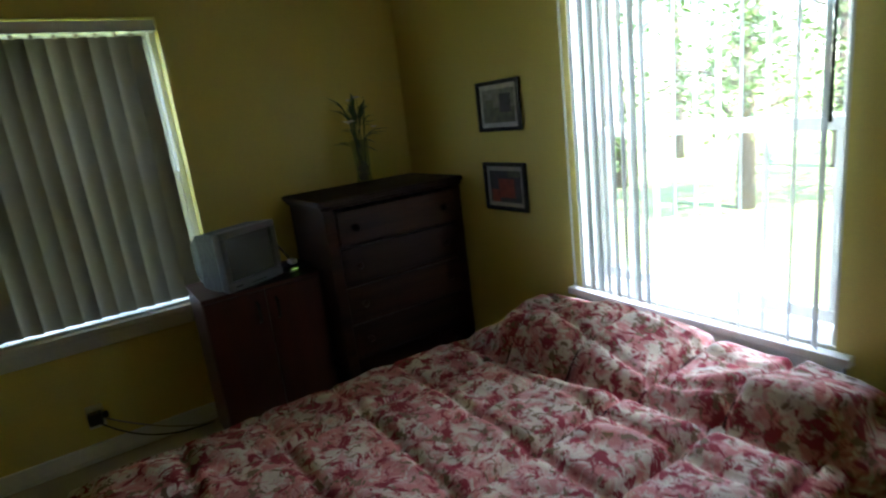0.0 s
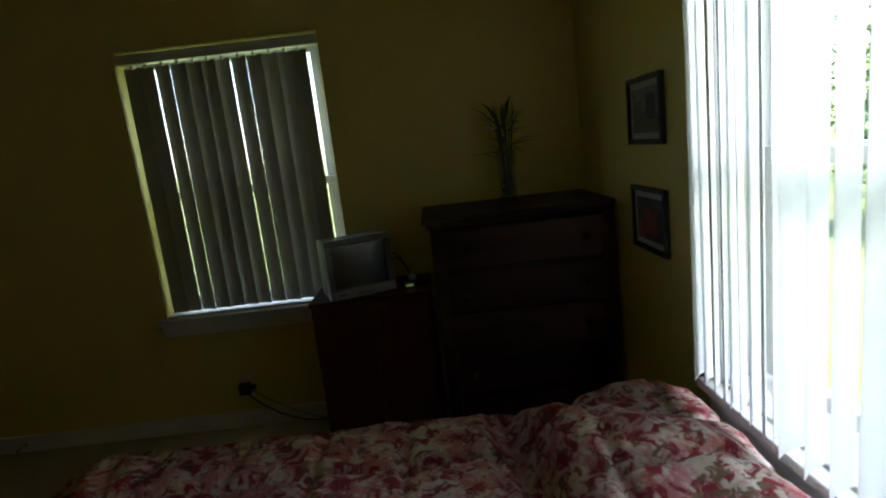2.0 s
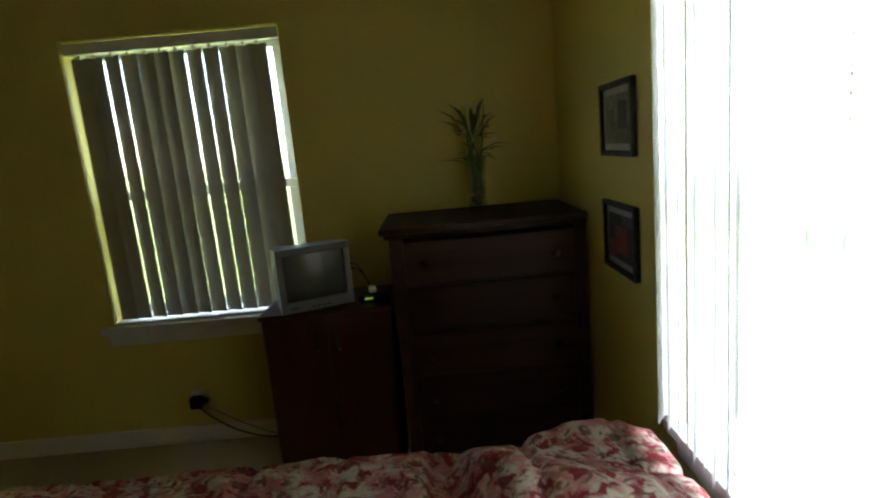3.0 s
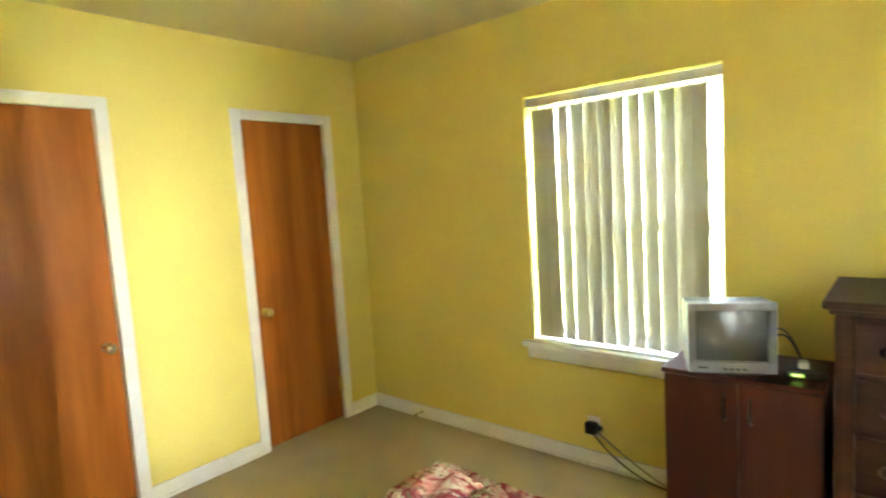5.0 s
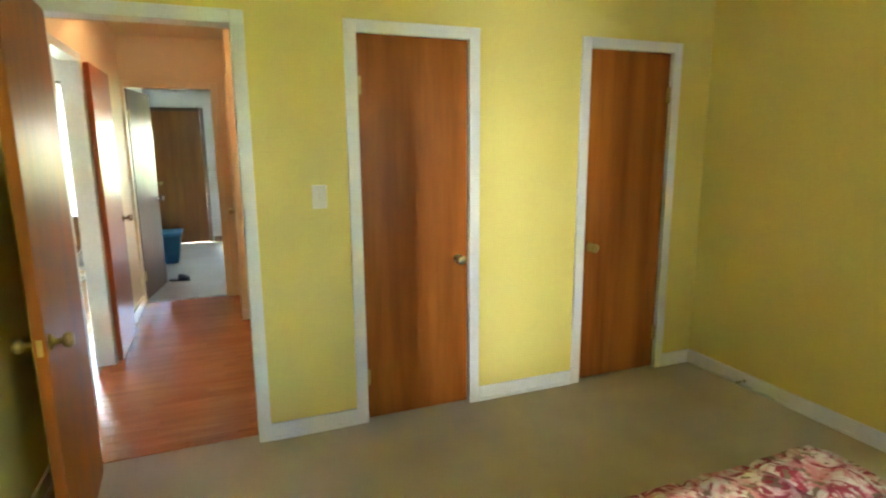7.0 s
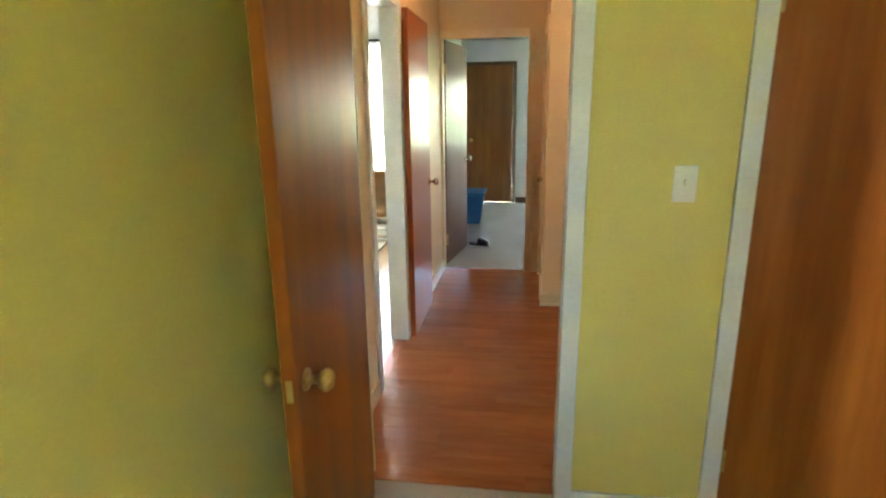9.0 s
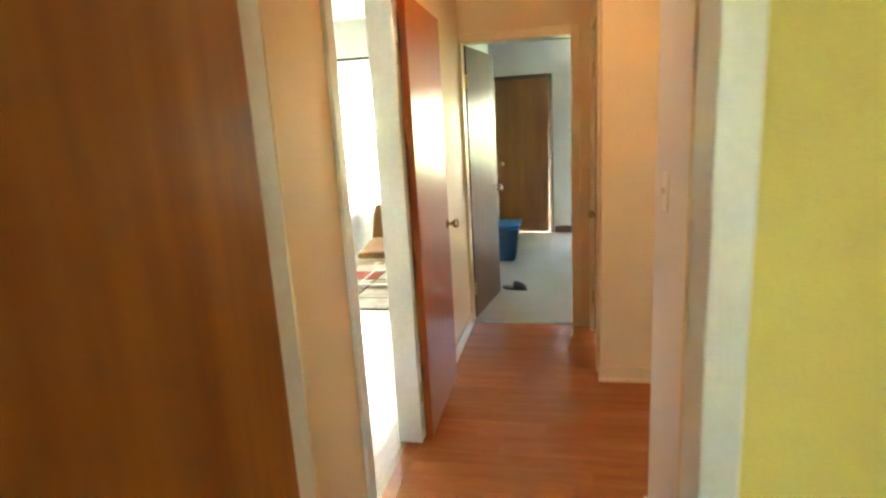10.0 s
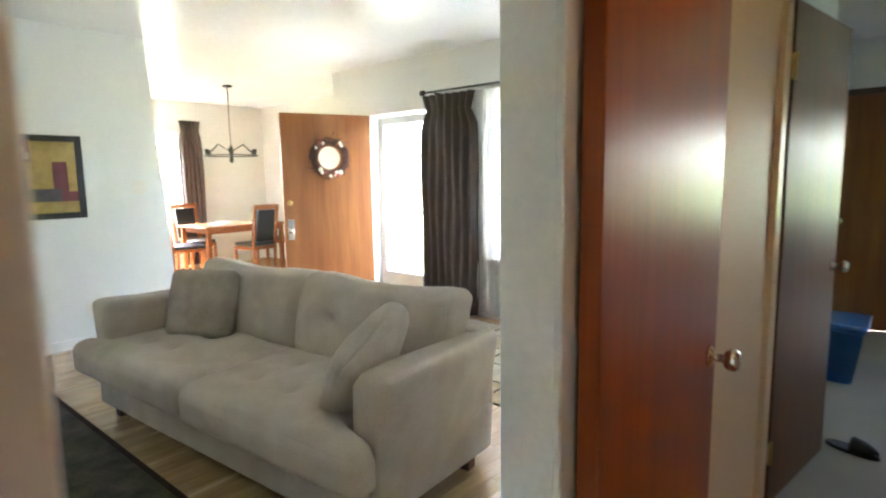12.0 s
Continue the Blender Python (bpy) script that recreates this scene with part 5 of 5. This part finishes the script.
PINE = material("pale_pine", (0.50, 0.32, 0.16), 0.5, vary=0.06, scale=4, grain=30, stretch=(1, 1, 4), bump=0.0004)
for sx in (-0.2, 0.2):
    for sy in (-0.28, 0.28):
        block("leg", (sx - 0.02, sx + 0.02, sy - 0.02, sy + 0.02, 0, 0.8 if sx < 0 else 0.42), PINE, ben, 0.004)
block("seat", (-0.24, 0.24, -0.31, 0.31, 0.42, 0.45), PINE, ben, 0.006)
for z in (0.55, 0.63, 0.71):
    block("back_slat", (-0.215, -0.185, -0.30, 0.30, z, z + 0.06), PINE, ben, 0.004)
bn = thing("storage_bin", pose(-6.62, -0.36, 0), "blue plastic storage bin with a lid on the carpet", "bin")
bm = bmesh.new()
rings = []
for w, d, z in ((0.15, 0.14, 0.0), (0.19, 0.185, 0.36), (0.20, 0.195, 0.365), (0.20, 0.195, 0.38)):
    rings.append([bm.verts.new(p) for p in ((-w, -d, z), (w, -d, z), (w, d, z), (-w, d, z))])
for a, b in zip(rings, rings[1:]):
    for k in range(4):
        bm.faces.new((a[k], a[(k + 1) % 4], b[(k + 1) % 4], b[k]))
bm.faces.new(list(reversed(rings[0])))
bm.faces.new(rings[-1])
bmesh.ops.bevel(bm, geom=[e for e in bm.edges], offset=0.012, segments=2, affect='EDGES')
part("tub", bm, BLUE, bn, smooth=True)
block("lid", (-0.215, 0.215, -0.21, 0.21, 0.381, 0.41), BLUE, bn, 0.012)
shoe = thing("slipper", pose(-5.42, -0.14, 0, 0, 0, 70), "black slipper lying on the carpet", "shoe")
bm = bmesh.new()
outline = [(0.12 * math.cos(a) * (1 if math.cos(a) > 0 else 1), (0.042 - 0.008 * math.cos(a)) * math.sin(a)) for a in (2 * math.pi * k / 20 for k in range(20))]
lo_, hi_ = [bm.verts.new((x, y, 0)) for x, y in outline], [bm.verts.new((x * 0.98, y * 0.98, 0.018)) for x, y in outline]
bm.faces.new(list(reversed(lo_)))
bm.faces.new(hi_)
for k in range(20):
    bm.faces.new((lo_[k], lo_[(k + 1) % 20], hi_[(k + 1) % 20], hi_[k]))
part("sole", bm, BLACK, shoe)
bm = bmesh.new()
for i in range(9):
    x = 0.0 + 0.105 * i / 8
    hgt, wid = 0.062 * math.sqrt(max(0.02, 1 - (x / 0.115) ** 2)), 0.043 * math.sqrt(max(0.05, 1 - (max(0, x - 0.05) / 0.068) ** 2))
    for k in range(9):
        a = math.pi * k / 8
        bm.verts.new((x, wid * math.cos(a), 0.016 + hgt * math.sin(a)))
bm.verts.ensure_lookup_table()
for i in range(8):
    for k in range(8):
        bm.faces.new([bm.verts[q] for q in (i * 9 + k, i * 9 + k + 1, (i + 1) * 9 + k + 1, (i + 1) * 9 + k)])
up_ = part("upper", bm, BLACK, shoe, smooth=True)
up_.modifiers.new("thick", 'SOLIDIFY').thickness = 0.004


# ---- outside ----
bm = bmesh.new()
bmesh.ops.create_grid(bm, x_segments=8, y_segments=8, size=400, matrix=Matrix.Translation((0, 0, -0.45)))
structure("ground", bm, LAWN, "sunlit mown lawn", "ground")
bm = bmesh.new()
box(bm, -9.3, LW - 0.2, -5.4, -0.6, -0.40, -0.06)
structure("porch_slab", bm, CONCRETE, "grey concrete porch", "pavement")

def tree(x, y, h, r, seed, trunk_r=0.14, low=1.2):
    """A tapered trunk with limbs and a crown of many leaves in uneven clumps."""
    g = random.Random(seed)
    root = thing("tree", pose(x, y, -0.45), "leafy green broadleaf tree in the garden", "tree", "garden trees")
    bm = bmesh.new()
    tube(bm, [(0, 0, -0.1), (0.05, 0.02, h * 0.3), (-0.03, 0.06, h * 0.6), (0.02, 0.0, h * 0.92)], [trunk_r, trunk_r * 0.75, trunk_r * 0.45, 0.02], 9)
    ends = []
    for k in range(13):
        a, z0 = g.uniform(0, 6.28), g.uniform(low, h * 0.8)
        ln = g.uniform(0.45, 1.0) * r * (1.1 - 0.5 * z0 / h)
        e = Vector((ln * math.cos(a), ln * math.sin(a), z0 + g.uniform(0.1, 0.9)))
        tube(bm, [(0, 0, z0), (e.x * 0.5, e.y * 0.5, (z0 + e.z) / 2 + 0.1), tuple(e)], [trunk_r * 0.35, trunk_r * 0.2, 0.012], 6)
        ends += [e, e * 0.7 + Vector((0, 0, 0.2 + 0.3 * z0 * 0.3))]
    part("trunk", bm, BARK, root, smooth=True)
    vs, fs = [], []
    for e in ends:
        for _ in range(130):
            p = e + Vector((g.gauss(0, 0.30), g.gauss(0, 0.30), g.gauss(0, 0.24))) * r * 0.55
            d = Vector((g.uniform(-1, 1), g.uniform(-1, 1), g.uniform(-0.8, 0.4))).normalized()
            s = d.cross(Vector((g.uniform(-1, 1), g.uniform(-1, 1), 1))).normalized()
            ln = g.uniform(0.08, 0.15)
            i0 = len(vs)
            vs += [p, p + d * ln * 0.5 + s * ln * 0.3, p + d * ln, p + d * ln * 0.5 - s * ln * 0.3]
            fs.append((i0, i0 + 1, i0 + 2, i0 + 3))
    me = bpy.data.meshes.new("crown")
    me.from_pydata([tuple(v) for v in vs], [], fs)
    me.materials.append(LEAF)
    ob = new("crown", me)
    ob.parent = root
    ob["kind"] = "stuff"


for k, (x, y, h, r) in enumerate(((8.5, 4.6, 5.5, 2.0), (9.5, 7.6, 6.0, 2.3), (10.5, 1.8, 6.0, 2.2), (12.5, 5.0, 7.0, 2.8), (13.5, 9.0, 7.5, 2.8), (7.6, 7.0, 3.2, 1.5), (9.0, -1.5, 5.0, 2.0), (11.5, 12.5, 7.0, 2.6), (14.5, 1.5, 7.5, 2.8))):
    tree(x, y, h, r, 20 + k, low=0.5)

# ---- floor boards, brickwork: many small pieces, last in the file ----
bm = bmesh.new()
box(bm, HW - 0.06, BW - 0.075, HS - 0.12, RECESS, -0.1, -0.012)
hall_floor = structure("floor_hall", bm, LAMINATE, "red laminate plank floor", "floor")


def boards(parent, mat, x0, x1, y0, y1, width, length, along, name="plank", seed=3, top=0.0, skip=None):
    """Planks in staggered rows on a subfloor; alike ones share a mesh."""
    g, meshes = random.Random(seed), {}
    a0, a1, b0, b1 = (x0, x1, y0, y1) if along == "x" else (y0, y1, x0, x1)
    b = b0
    while b < b1 - 0.01:
        w = min(width, b1 - b)
        a = a0
        first = g.uniform(0.3, 1.0) * length
        while a < a1 - 0.01:
            ln = min(first if a == a0 else length, a1 - a)
            if not (skip and skip((a + ln / 2, b + w / 2) if along == "x" else (b + w / 2, a + ln / 2))):
                key = (round(ln, 3), round(w, 3))
                if key not in meshes:
                    m_ = bmesh.new()
                    if along == "x":
                        box(m_, 0.0006, ln - 0.0006, 0.0006, w - 0.0006, -0.012, 0, 0.0)
                    else:
                        box(m_, 0.0006, w - 0.0006, 0.0006, ln - 0.0006, -0.012, 0, 0.0)
                    meshes[key] = finish(m_, name, mat)
                ob = new(name, meshes[key])
                ob.parent = parent
                ob.location = (a, b, top) if along == "x" else (b, a, top)
            a += ln
        b += w


boards(hall_floor, LAMINATE, HW - 0.02, BW - 0.075, HS, RECESS, 0.095, 0.85, "y", "plank", 5, skip=None)
boards(hall_floor, LAMINATE, LO[0], LO[1], HS - 0.06, HS, 0.095, 0.85, "x", "plank", 6)
bm = bmesh.new()
box(bm, LW, -1.96, LS - 0.12, HS - 0.06, -0.1, -0.012)
living_floor = structure("floor_living", bm, OAKFLOOR, "pale oak strip floor", "floor")
boards(living_floor, OAKFLOOR, LW, -1.96, LS, HS - 0.06, 0.083, 1.25, "x", "floor_board", 9)
bm = bmesh.new()
box(bm, DW, DE, DS, LS - 0.12, -0.1, -0.001)
structure("floor_dining", bm, OAKFLOOR, "pale oak dining room floor", "floor")
porch = bpy.data.objects["wall_dining_north"]
brick_me = None
for row in range(31):
    for k in range(5):
        if brick_me is None:
            m_ = bmesh.new()
            box(m_, 0, 0.225, 0, 0.016, 0, 0.072, 0.003)
            brick_me = finish(m_, "brick", SIDING)
        b_ = new("brick", brick_me)
        b_.parent = porch
        b_.location = (-7.85 + 0.236 * k - (0.118 if row % 2 else 0.0), -5.42, 0.0 + 0.083 * row)
# unseen roof deck, added to keep sun and sky light off the rooms
bm = bmesh.new()
box(bm, -7.0, 2.7, -9.4, 3.8, 2.76, 2.82)
box(bm, -8.0, -7.0, -9.4, -5.5, 2.76, 2.82)
box(bm, -9.9, -7.0, -0.9, 3.8, 2.76, 2.82)
structure("roof", bm, CONCRETE, "unseen flat roof deck that blocks light over the rooms", "roof")
